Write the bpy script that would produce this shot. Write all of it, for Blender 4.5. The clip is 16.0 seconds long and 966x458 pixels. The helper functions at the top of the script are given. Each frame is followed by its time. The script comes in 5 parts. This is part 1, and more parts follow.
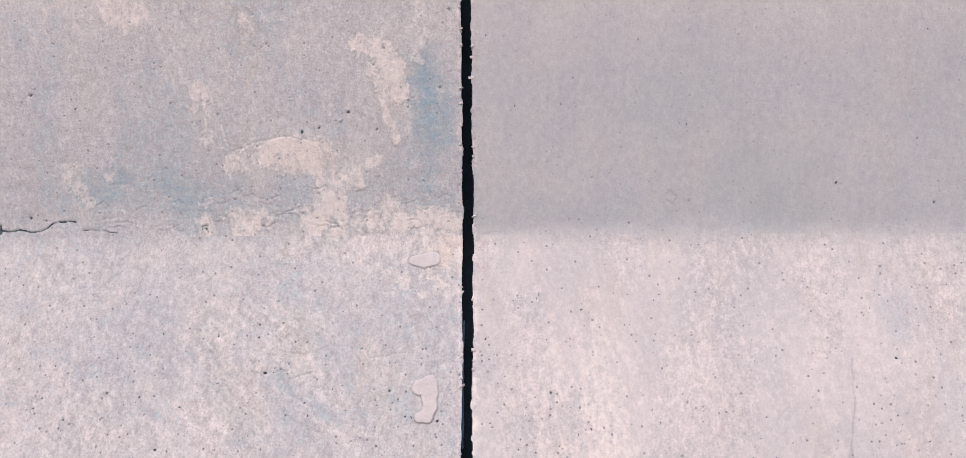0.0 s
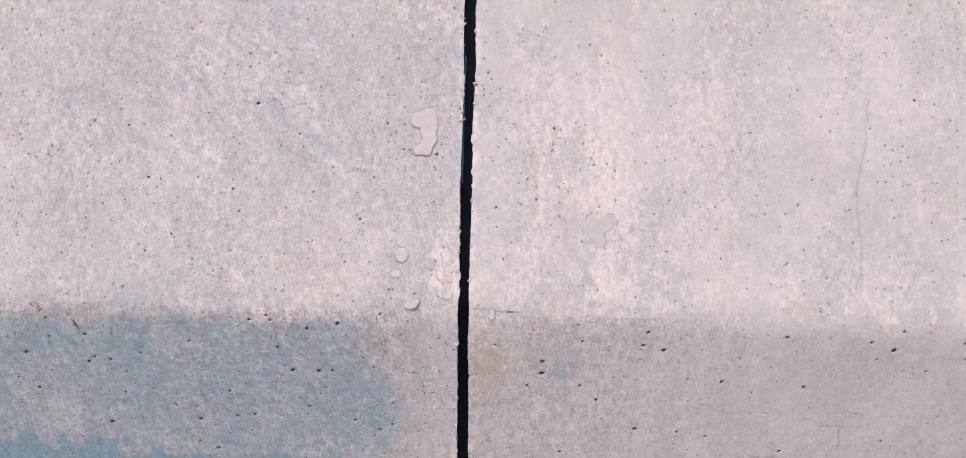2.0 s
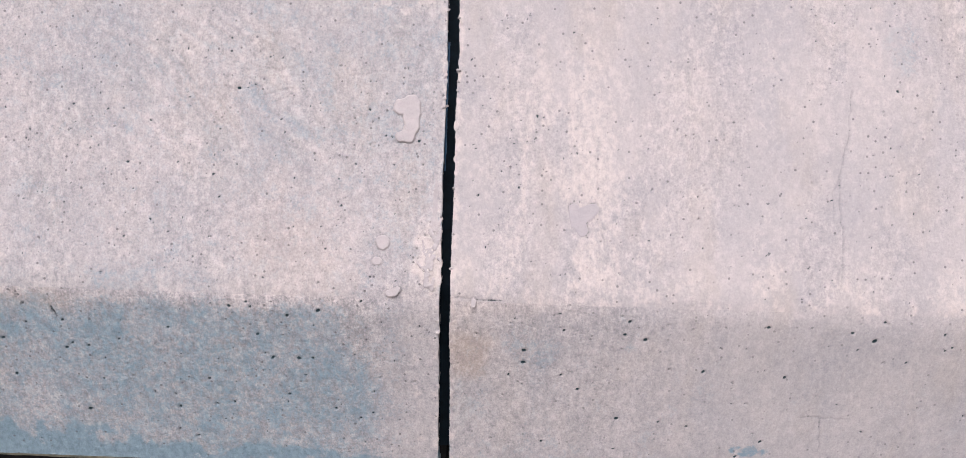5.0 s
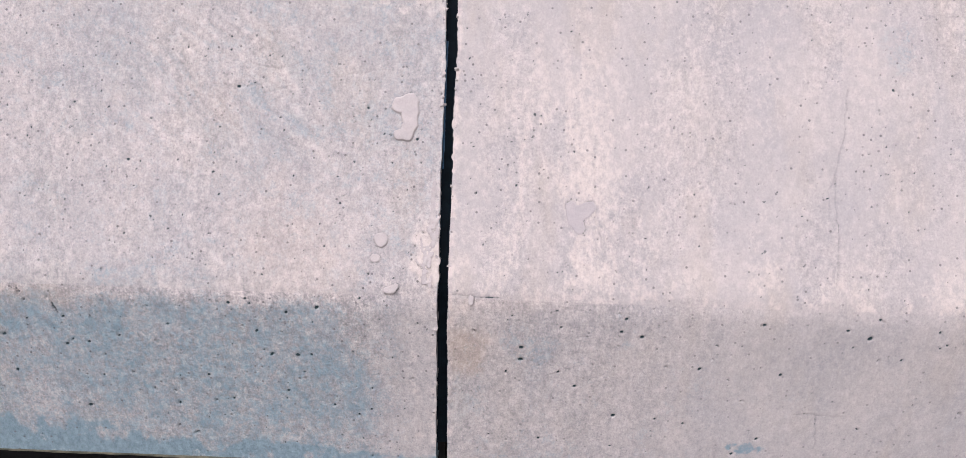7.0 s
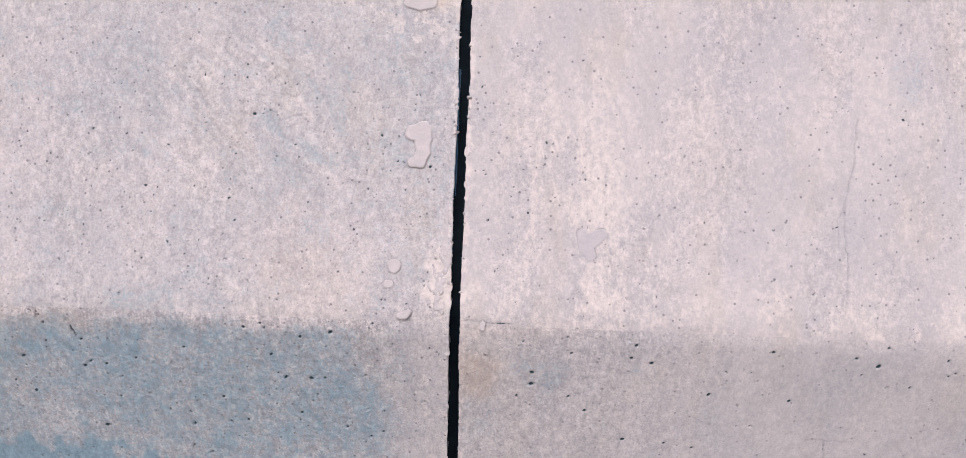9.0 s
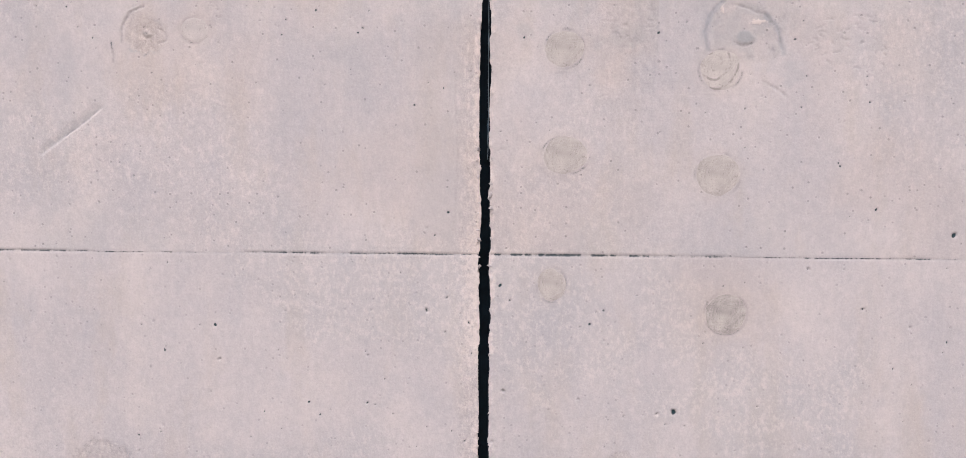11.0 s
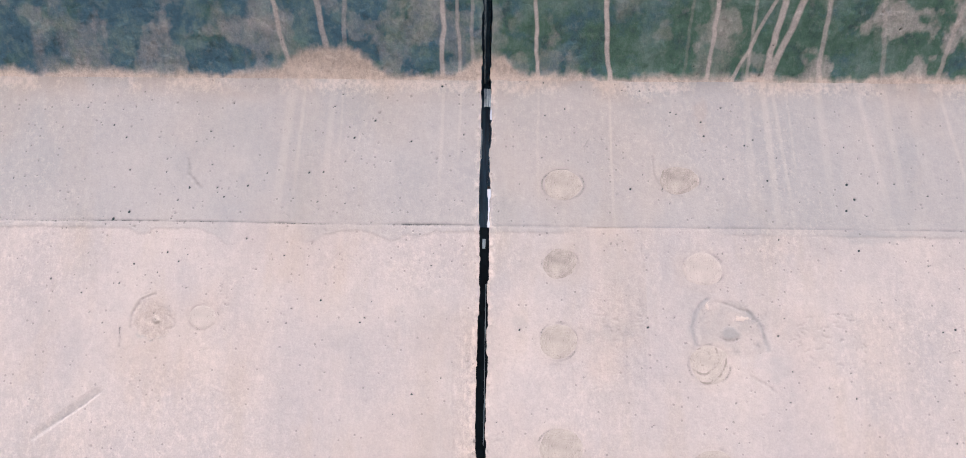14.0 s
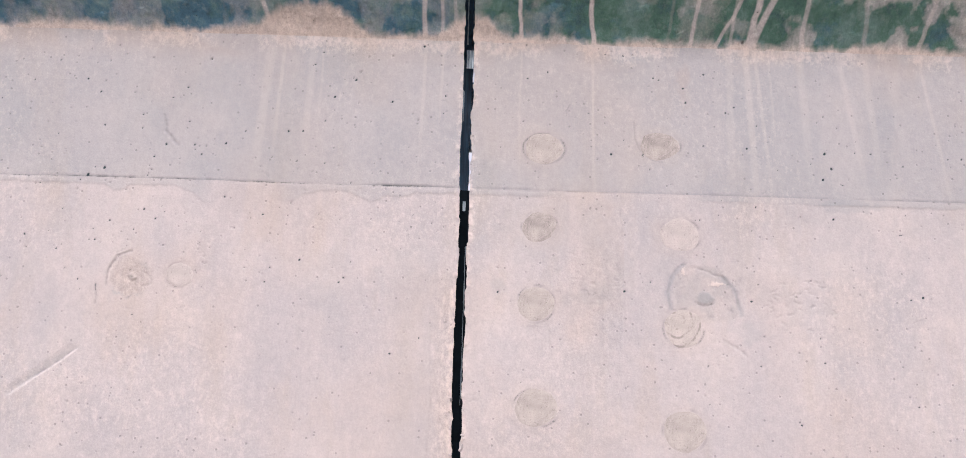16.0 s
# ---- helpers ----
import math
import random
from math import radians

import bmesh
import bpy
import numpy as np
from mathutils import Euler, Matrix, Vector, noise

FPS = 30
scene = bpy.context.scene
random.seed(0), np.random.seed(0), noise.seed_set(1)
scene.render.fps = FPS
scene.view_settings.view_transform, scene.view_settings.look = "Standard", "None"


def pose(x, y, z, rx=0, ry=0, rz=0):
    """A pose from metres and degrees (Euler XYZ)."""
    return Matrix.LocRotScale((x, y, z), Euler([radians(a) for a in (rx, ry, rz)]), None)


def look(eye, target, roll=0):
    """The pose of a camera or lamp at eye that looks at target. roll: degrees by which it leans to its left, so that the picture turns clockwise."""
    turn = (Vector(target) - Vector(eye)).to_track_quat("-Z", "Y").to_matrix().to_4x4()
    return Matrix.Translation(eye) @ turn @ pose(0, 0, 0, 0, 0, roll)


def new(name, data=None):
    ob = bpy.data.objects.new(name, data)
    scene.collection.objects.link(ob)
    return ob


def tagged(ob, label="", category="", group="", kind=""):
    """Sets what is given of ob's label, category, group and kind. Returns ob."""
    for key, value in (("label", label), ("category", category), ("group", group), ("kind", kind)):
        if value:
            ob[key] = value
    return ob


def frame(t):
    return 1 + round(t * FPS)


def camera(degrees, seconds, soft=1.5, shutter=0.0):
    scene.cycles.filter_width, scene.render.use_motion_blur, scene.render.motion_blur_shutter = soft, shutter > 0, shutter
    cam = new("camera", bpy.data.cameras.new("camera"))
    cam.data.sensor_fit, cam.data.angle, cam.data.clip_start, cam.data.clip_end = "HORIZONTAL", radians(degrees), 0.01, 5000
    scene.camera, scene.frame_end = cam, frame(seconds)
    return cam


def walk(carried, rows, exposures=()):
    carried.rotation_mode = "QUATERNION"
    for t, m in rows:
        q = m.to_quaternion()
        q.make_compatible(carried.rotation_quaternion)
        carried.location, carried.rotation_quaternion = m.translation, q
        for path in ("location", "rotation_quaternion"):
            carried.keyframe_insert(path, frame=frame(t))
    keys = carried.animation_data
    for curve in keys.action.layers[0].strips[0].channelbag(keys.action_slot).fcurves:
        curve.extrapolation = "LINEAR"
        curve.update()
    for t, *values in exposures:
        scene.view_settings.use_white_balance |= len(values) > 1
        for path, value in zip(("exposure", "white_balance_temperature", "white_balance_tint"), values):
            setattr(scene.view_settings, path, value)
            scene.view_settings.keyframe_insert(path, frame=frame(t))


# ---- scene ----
cam = camera(76.0, 16.0, 0.55)
ROWS = [
    (0.0, pose(0.0455, -0.9031, 0.8143, 84.589, 0, 1.494) @ pose(0, 0, 0, 0, 0, -0.424)),
    (0.5, pose(0.0389, -0.9009, 0.7430, 80.921, 0, 1.561) @ pose(0, 0, 0, 0, 0, -0.457)),
    (1.0, pose(0.0374, -0.9055, 0.6545, 76.752, 0, 1.438) @ pose(0, 0, 0, 0, 0, 0.623)),
    (1.5, pose(0.0408, -0.9066, 0.6088, 74.632, 0, 1.405) @ pose(0, 0, 0, 0, 0, 0.842)),
    (2.0, pose(0.0407, -0.9076, 0.6008, 74.193, 0, 1.214) @ pose(0, 0, 0, 0, 0, 1.046)),
    (2.5, pose(0.0419, -0.9092, 0.5969, 74.321, 0, 1.303) @ pose(0, 0, 0, 0, 0, 1.198)),
    (3.0, pose(0.0407, -0.9093, 0.5968, 74.407, 0, 1.263) @ pose(0, 0, 0, 0, 0, 1.227)),
    (3.5, pose(0.0431, -0.9092, 0.5949, 74.144, 0, 1.271) @ pose(0, 0, 0, 0, 0, 1.350)),
    (4.0, pose(0.0485, -0.9058, 0.5897, 73.838, 0, 1.046) @ pose(0, 0, 0, 0, 0, 1.484)),
    (6.5, pose(0.0641, -0.9107, 0.5875, 74.110, 0, 0.626) @ pose(0, 0, 0, 0, 0, 1.695)),
    (7.0, pose(0.0628, -0.9126, 0.5860, 73.968, 0, 0.817) @ pose(0, 0, 0, 0, 0, 1.703)),
    (7.5, pose(0.0629, -0.9132, 0.5810, 73.940, 0, 0.756) @ pose(0, 0, 0, 0, 0, 1.736)),
    (8.0, pose(0.0601, -0.9135, 0.5813, 73.773, 0, 0.853) @ pose(0, 0, 0, 0, 0, 1.950)),
    (8.5, pose(0.0507, -0.9166, 0.5723, 73.807, 0, 1.025) @ pose(0, 0, 0, 0, 0, 2.613)),
    (8.7, pose(0.0518, -0.9158, 0.5764, 73.792, 0, 1.080) @ pose(0, 0, 0, 0, 0, 2.406)),
    (10.8, pose(0.0379, -0.8743, 1.4766, 83.340, 0, 2.295) @ pose(0, 0, 0, 0, 0, -1.221)),
    (11.0, pose(0.0255, -0.8775, 1.5451, 87.020, 0, 1.803) @ pose(0, 0, 0, 0, 0, 0.382)),
    (11.2, pose(0.0191, -0.8779, 1.5934, 90.213, 0, 1.409) @ pose(0, 0, 0, 0, 0, 1.405)),
    (11.5, pose(0.0172, -0.8911, 1.6750, 95.239, 0, 1.420) @ pose(0, 0, 0, 0, 0, 1.982)),
    (12.0, pose(0.0005, -0.9086, 1.7311, 98.996, 0, 2.295) @ pose(0, 0, 0, 0, 0, 2.453)),
    (12.5, pose(0.0104, -0.9123, 1.7512, 100.081, 0, 1.783) @ pose(0, 0, 0, 0, 0, 1.361)),
    (13.0, pose(0.0125, -0.9104, 1.7487, 100.016, 0, 1.791) @ pose(0, 0, 0, 0, 0, 1.076)),
    (13.5, pose(0.0183, -0.9075, 1.7463, 99.775, 0, 1.132) @ pose(0, 0, 0, 0, 0, 1.154)),
    (14.0, pose(0.0174, -0.9124, 1.7520, 100.205, 0, 1.211) @ pose(0, 0, 0, 0, 0, 0.964)),
    (14.5, pose(0.0210, -0.9087, 1.7512, 99.519, 0, 0.236) @ pose(0, 0, 0, 0, 0, 1.799)),
    (15.0, pose(0.0236, -0.9076, 1.7458, 99.585, 0, 0.066) @ pose(0, 0, 0, 0, 0, 1.723)),
    (15.5, pose(0.0227, -0.9089, 1.7444, 98.928, 0, 0.123) @ pose(0, 0, 0, 0, 0, 1.872)),
    (16.0, pose(0.0274, -0.9106, 1.7354, 97.806, 0, -0.125) @ pose(0, 0, 0, 0, 0, 1.747)),
]
EXPOSURES = [(0.0, 0.36, 6610, 22.5), (1.0, 0.26, 6610, 22.5), (2.0, 0.30, 6580, 22.5), (4.0, 0.32, 6560, 22.5), (8.7, 0.33, 6510, 22.5),
             (11.0, 0.44, 6620, 22), (11.5, 0.53, 6730, 22), (12.5, 0.65, 6780, 24), (16.0, 0.68, 6700, 24)]
walk(cam, ROWS, EXPOSURES)

# ---- light: bright overcast sky, soft sun from behind and above the viewer ----
world = bpy.data.worlds.new("overcast_sky")
scene.world = world
world.use_nodes = True
wn, wl = world.node_tree.nodes, world.node_tree.links
sky = wn.new("ShaderNodeTexSky")
sky.sky_type = "NISHITA"
sky.sun_disc = False
sky.sun_elevation = radians(52)
sky.sun_rotation = radians(200)
sky.air_density, sky.dust_density, sky.ozone_density = 1.0, 4.0, 1.0
grey = wn.new("ShaderNodeHueSaturation")
grey.inputs["Saturation"].default_value = 0.45
wl.new(sky.outputs["Color"], grey.inputs["Color"])
wl.new(grey.outputs["Color"], wn["Background"].inputs["Color"])
wn["Background"].inputs["Strength"].default_value = 0.15

sun_data = bpy.data.lights.new("sun", "SUN")
sun_data.energy, sun_data.angle, sun_data.color = 1.3, radians(40), (1.0, 0.95, 0.9)
sun = new("sun", sun_data)
sun.matrix_world = look((-1.2, -3.0, 5.0), (0, 0, 0.6))
scene.view_settings.exposure = 0.0


# ---- materials ----
def material(name):
    m = bpy.data.materials.new(name)
    m.use_nodes = True
    nt = m.node_tree
    return m, nt.nodes, nt.links, nt.nodes["Principled BSDF"]


def noise_node(nodes, links, coord, scale, detail=6, rough=0.6, squash=(1, 1, 1)):
    mp = nodes.new("ShaderNodeMapping")
    mp.inputs["Scale"].default_value = squash
    links.new(coord, mp.inputs["Vector"])
    n = nodes.new("ShaderNodeTexNoise")
    n.inputs["Scale"].default_value, n.inputs["Detail"].default_value = scale, detail
    n.inputs["Roughness"].default_value = rough
    links.new(mp.outputs["Vector"], n.inputs["Vector"])
    return n.outputs["Fac"]


def remap(nodes, links, value, lo, hi, a=0.0, b=1.0):
    n = nodes.new("ShaderNodeMapRange")
    n.inputs["From Min"].default_value, n.inputs["From Max"].default_value = lo, hi
    n.inputs["To Min"].default_value, n.inputs["To Max"].default_value = a, b
    links.new(value, n.inputs["Value"])
    return n.outputs["Result"]


def mix(nodes, links, fac, a, b, mode="MIX"):
    n = nodes.new("ShaderNodeMix")
    n.data_type, n.blend_type = "RGBA", mode
    for value, slot in ((fac, n.inputs["Factor"]), (a, n.inputs["A"]), (b, n.inputs["B"])):
        slot = [s for s in n.inputs if s.name == slot.name and s.type in (("VALUE",) if slot.name == "Factor" else ("RGBA",))][0]
        if hasattr(value, "is_linked"):
            links.new(value, slot)
        elif isinstance(value, tuple):
            slot.default_value = (*value, 1)
        else:
            slot.default_value = value
    return [s for s in n.outputs if s.type == "RGBA"][0]


def maths(nodes, links, op, a, b=0.0):
    n = nodes.new("ShaderNodeMath")
    n.operation = op
    n.use_clamp = True
    for value, slot in ((a, n.inputs[0]), (b, n.inputs[1])):
        if hasattr(value, "is_linked"):
            links.new(value, slot)
        else:
            slot.default_value = value
    return n.outputs[0]


def cover(nodes, links, share, grain, soft, amount):
    """Ragged cover: share is the part of the surface that is covered, grain the noise that breaks its edge."""
    n = nodes.new("ShaderNodeMath")
    n.operation = "SUBTRACT"
    links.new(share, n.inputs[0])
    links.new(remap(nodes, links, grain, 0.34, 0.66, soft / 2, 1 - soft / 2), n.inputs[1])
    return remap(nodes, links, n.outputs[0], -soft / 2, soft / 2, 0.0, amount)


def attr(nodes, name):
    n = nodes.new("ShaderNodeAttribute")
    n.attribute_name = name
    return n.outputs["Fac"]


def concrete_material():
    m, n, l, shader = material("weathered_concrete")
    co = n.new("ShaderNodeTexCoord").outputs["Object"]
    big = noise_node(n, l, co, 5.0, 5, 0.55)
    streak = noise_node(n, l, co, 14.0, 4, 0.6, (1.6, 1, 0.35))
    fine = noise_node(n, l, co, 60.0, 6, 0.7)
    grain = noise_node(n, l, co, 330.0, 3, 0.65)
    col = mix(n, l, remap(n, l, big, 0.3, 0.7), (0.375, 0.368, 0.375), (0.475, 0.452, 0.446))
    col = mix(n, l, remap(n, l, streak, 0.35, 0.75, 0.0, 0.4), col, (0.36, 0.362, 0.375))
    col = mix(n, l, remap(n, l, fine, 0.35, 0.7, 0.0, 0.35), col, (0.53, 0.50, 0.485))
    veil = noise_node(n, l, co, 13.0, 6, 0.6, (1.0, 1, 0.7))
    col = mix(n, l, remap(n, l, veil, 0.52, 0.64, 0.0, 0.42), col, (0.372, 0.374, 0.390))
    col = mix(n, l, remap(n, l, veil, 0.48, 0.36, 0.0, 0.48), col, (0.500, 0.470, 0.450))
    smear = noise_node(n, l, co, 9.0, 7, 0.62, (1.5, 1, 0.5))
    col = mix(n, l, remap(n, l, smear, 0.52, 0.70, 0.0, 0.55), col, (0.40, 0.365, 0.325))
    # mottled skin: cloudy, then flecked
    skin = attr(n, "mottle")
    cloud = noise_node(n, l, co, 17.0, 12, 0.68, (1.25, 1, 0.8))
    fleck = noise_node(n, l, co, 95.0, 6, 0.78, (1.2, 1, 0.8))
    col = mix(n, l, maths(n, l, "MULTIPLY", skin, remap(n, l, cloud, 0.51, 0.63, 0.0, 0.42)), col, (0.300, 0.305, 0.312))
    col = mix(n, l, maths(n, l, "MULTIPLY", skin, remap(n, l, cloud, 0.49, 0.37, 0.0, 0.5)), col, (0.575, 0.54, 0.518))
    col = mix(n, l, maths(n, l, "MULTIPLY", skin, remap(n, l, fleck, 0.53, 0.64, 0.0, 0.45)), col, (0.215, 0.235, 0.255))
    col = mix(n, l, maths(n, l, "MULTIPLY", skin, remap(n, l, fleck, 0.48, 0.36, 0.0, 0.6)), col, (0.68, 0.63, 0.60))
    crisp = remap(n, l, skin, 0.0, 1.0, 0.04, 0.95)
    col = mix(n, l, maths(n, l, "MULTIPLY", crisp, remap(n, l, grain, 0.52, 0.70, 0.0, 0.85)), col, (0.21, 0.225, 0.24))
    col = mix(n, l, maths(n, l, "MULTIPLY", crisp, remap(n, l, grain, 0.48, 0.28, 0.0, 0.7)), col, (0.66, 0.62, 0.60))
    # broad tone differences between pours, with the shade of upright faces put in
    tone_and_shade = attr(n, "tone_and_shade")
    col = mix(n, l, tone_and_shade, col, (0.268, 0.305, 0.322))
    # bluish grey damp stains, and the sheen painted along the joint
    torn = noise_node(n, l, co, 42.0, 9, 0.72)
    sand = noise_node(n, l, co, 190.0, 5, 0.72, (1.0, 1, 0.85))
    ragged = maths(n, l, "ADD", maths(n, l, "MULTIPLY", torn, 0.28), maths(n, l, "MULTIPLY", fleck, 0.34))
    ragged = maths(n, l, "ADD", ragged, maths(n, l, "MULTIPLY", sand, 0.38))
    ragged = remap(n, l, ragged, 0.43, 0.57, 0.30, 0.70)
    damp = cover(n, l, attr(n, "damp"), ragged, 0.62, 0.86)
    col = mix(n, l, damp, col, (0.160, 0.272, 0.330))
    # pale warm cement wash
    wash = cover(n, l, attr(n, "wash"), ragged, 0.55, 0.66)
    col = mix(n, l, wash, col, (0.620, 0.570, 0.530))
    col = mix(n, l, attr(n, "runs"), col, (0.560, 0.527, 0.498))
    col = mix(n, l, attr(n, "rust"), col, (0.44, 0.33, 0.235))
    # dark biofilm on the overhang
    spread = n.new("ShaderNodeSeparateXYZ")
    l.new(co, spread.inputs["Vector"])
    greener = n.new("ShaderNodeMath")
    greener.operation = "ADD"
    l.new(noise_node(n, l, co, 9.0, 6, 0.7), greener.inputs[0])
    l.new(remap(n, l, spread.outputs["X"], -0.35, 0.30, -0.10, 0.08), greener.inputs[1])
    film = mix(n, l, remap(n, l, greener.outputs[0], 0.42, 0.58), (0.030, 0.112, 0.168), (0.046, 0.132, 0.098))
    lichen = noise_node(n, l, co, 26.0, 8, 0.72, (1, 1, 0.7))
    film = mix(n, l, remap(n, l, lichen, 0.47, 0.66, 0.0, 0.75), film, (0.135, 0.235, 0.225))
    film = mix(n, l, remap(n, l, lichen, 0.45, 0.34, 0.0, 0.7), film, (0.016, 0.055, 0.070))
    film = mix(n, l, remap(n, l, fine, 0.54, 0.75, 0.0, 0.5), film, (0.20, 0.27, 0.25))
    col = mix(n, l, cover(n, l, attr(n, "algae"), torn, 0.8, 0.96), col, film)
    # darker and paler flecks over the stained skin
    shade = remap(n, l, fleck, 0.40, 0.62, 1.08, 0.74)
    col = mix(n, l, maths(n, l, "MULTIPLY", skin, 0.85), col, shade, "MULTIPLY")
    # pores
    vor = n.new("ShaderNodeTexVoronoi")
    vor.inputs["Scale"].default_value = 95.0
    l.new(co, vor.inputs["Vector"])
    pore = remap(n, l, vor.outputs["Distance"], 0.11, 0.20, 1.0, 0.0)
    sep = n.new("ShaderNodeSeparateColor")
    l.new(vor.outputs["Color"], sep.inputs["Color"])
    pore = maths(n, l, "MULTIPLY", pore, remap(n, l, sep.outputs[0], 0.66, 0.76))
    pore = maths(n, l, "MULTIPLY", pore, attr(n, "porous"))
    col = mix(n, l, maths(n, l, "MULTIPLY", pore, 0.75), col, (0.12, 0.125, 0.135))
    # sharp-edged blow holes, some dark with dirt and with shade painted in
    warp = n.new("ShaderNodeMix")
    warp.data_type = "VECTOR"
    warp.inputs["Factor"].default_value = 0.006
    wn3 = n.new("ShaderNodeTexNoise")
    wn3.inputs["Scale"].default_value, wn3.inputs["Detail"].default_value = 320.0, 2
    l.new(co, wn3.inputs["Vector"])
    l.new(co, warp.inputs[4])
    l.new(wn3.outputs["Color"], warp.inputs[5])
    holes = n.new("ShaderNodeTexVoronoi")
    holes.inputs["Scale"].default_value = 44.0
    l.new(warp.outputs[1], holes.inputs["Vector"])
    pick = n.new("ShaderNodeSeparateColor")
    l.new(holes.outputs["Color"], pick.inputs["Color"])
    size = n.new("ShaderNodeMath")
    size.operation = "SUBTRACT"
    l.new(remap(n, l, pick.outputs[1], 0.0, 1.0, 0.022, 0.085), size.inputs[0])
    l.new(holes.outputs["Distance"], size.inputs[1])
    hole = remap(n, l, size.outputs[0], -0.008, 0.012)
    hole = maths(n, l, "MULTIPLY", hole, remap(n, l, pick.outputs[0], 0.50, 0.55))
    hole = maths(n, l, "MULTIPLY", hole, maths(n, l, "MULTIPLY", attr(n, "porous"), remap(n, l, pick.outputs[2], 0.0, 1.0, 0.5, 1.0)))
    col = mix(n, l, maths(n, l, "MULTIPLY", hole, 0.85), col, (0.085, 0.105, 0.112))
    # grime of pits and cracks, the hollows' shade included in the colour
    grime_and_shade = attr(n, "grime_and_shade")
    ragged_grime_shade = n.new("ShaderNodeMath")
    ragged_grime_shade.operation = "ADD"
    l.new(grime_and_shade, ragged_grime_shade.inputs[0])
    l.new(remap(n, l, grain, 0.3, 0.7, -0.12, 0.12), ragged_grime_shade.inputs[1])
    solid = remap(n, l, ragged_grime_shade.outputs[0], 0.42, 0.62, 0.0, 0.6)
    col = mix(n, l, maths(n, l, "ADD", solid, maths(n, l, "MULTIPLY", grime_and_shade, 0.45)), col, (0.014, 0.036, 0.045))
    l.new(col, shader.inputs["Base Color"])
    shader.inputs["Roughness"].default_value = 0.86
    shader.inputs["Specular IOR Level"].default_value = 0.3
    hsum = maths(n, l, "ADD", maths(n, l, "MULTIPLY", fine, 0.3), maths(n, l, "MULTIPLY", grain, remap(n, l, skin, 0.1, 0.6, 0.05, 0.28)))
    hsum = maths(n, l, "ADD", hsum, maths(n, l, "MULTIPLY", remap(n, l, noise_node(n, l, co, 75.0, 6, 0.66), 0.38, 0.62), maths(n, l, "MULTIPLY", skin, 0.40)))
    hsum = maths(n, l, "SUBTRACT", hsum, maths(n, l, "MULTIPLY", hole, 0.6))
    hsum = maths(n, l, "SUBTRACT", hsum, maths(n, l, "MULTIPLY", pore, 0.5))
    bump = n.new("ShaderNodeBump")
    bump.inputs["Strength"].default_value, bump.inputs["Distance"].default_value = 0.65, 0.0036
    l.new(hsum, bump.inputs["Height"])
    l.new(bump.outputs["Normal"], shader.inputs["Normal"])
    return m


def simple_material(name, dark, light, scale, rough=0.85, bump_size=0.002, spec=0.3, squash=(1, 1, 1)):
    m, n, l, shader = material(name)
    co = n.new("ShaderNodeTexCoord").outputs["Object"]
    a = noise_node(n, l, co, scale, 6, 0.65, squash)
    b = noise_node(n, l, co, scale * 7, 4, 0.7)
    col = mix(n, l, remap(n, l, a, 0.3, 0.7), dark, light)
    col = mix(n, l, remap(n, l, b, 0.5, 0.8, 0.0, 0.4), col, tuple(c * 0.7 for c in dark))
    l.new(col, shader.inputs["Base Color"])
    shader.inputs["Roughness"].default_value = rough
    shader.inputs["Specular IOR Level"].default_value = spec
    bump = n.new("ShaderNodeBump")
    bump.inputs["Strength"].default_value, bump.inputs["Distance"].default_value = 0.4, bump_size
    l.new(b, bump.inputs["Height"])
    l.new(bump.outputs["Normal"], shader.inputs["Normal"])
    return m


def patch_material(name, dark, light, combed):
    """Patching mortar with sand and dirt in it, scored by the trowel where combed."""
    m, n, l, shader = material(name)
    co = n.new("ShaderNodeTexCoord").outputs["Object"]
    a = noise_node(n, l, co, 48.0, 7, 0.72)
    b = noise_node(n, l, co, 210.0, 5, 0.75)
    col = mix(n, l, remap(n, l, a, 0.36, 0.64), dark, light)
    col = mix(n, l, remap(n, l, b, 0.55, 0.66, 0.0, 0.6), col, tuple(c * 0.62 for c in dark))
    col = mix(n, l, remap(n, l, b, 0.44, 0.34, 0.0, 0.6), col, tuple(c * 1.18 for c in light))
    height = maths(n, l, "MULTIPLY", b, 0.6)
    if combed:
        wave = n.new("ShaderNodeTexWave")
        wave.wave_type, wave.rings_direction = "RINGS", "Y"
        wave.inputs["Scale"].default_value, wave.inputs["Distortion"].default_value = 26.0, 5.0
        wave.inputs["Detail"].default_value, wave.inputs["Detail Scale"].default_value = 3.0, 0.9
        shifted = n.new("ShaderNodeMapping")
        shifted.inputs["Location"].default_value = (0.012, 0.0, -0.010)
        l.new(co, shifted.inputs["Vector"])
        l.new(shifted.outputs["Vector"], wave.inputs["Vector"])
        score = maths(n, l, "MULTIPLY", remap(n, l, wave.outputs["Fac"], 0.20, 0.06), remap(n, l, noise_node(n, l, co, 60.0, 3), 0.46, 0.58))
        col = mix(n, l, maths(n, l, "MULTIPLY", score, 0.6), col, (0.18, 0.17, 0.16))
    l.new(col, shader.inputs["Base Color"])
    shader.inputs["Roughness"].default_value = 0.88
    bump = n.new("ShaderNodeBump")
    bump.inputs["Strength"].default_value, bump.inputs["Distance"].default_value = 0.4, 0.0007
    l.new(height, bump.inputs["Height"])
    l.new(bump.outputs["Normal"], shader.inputs["Normal"])
    return m


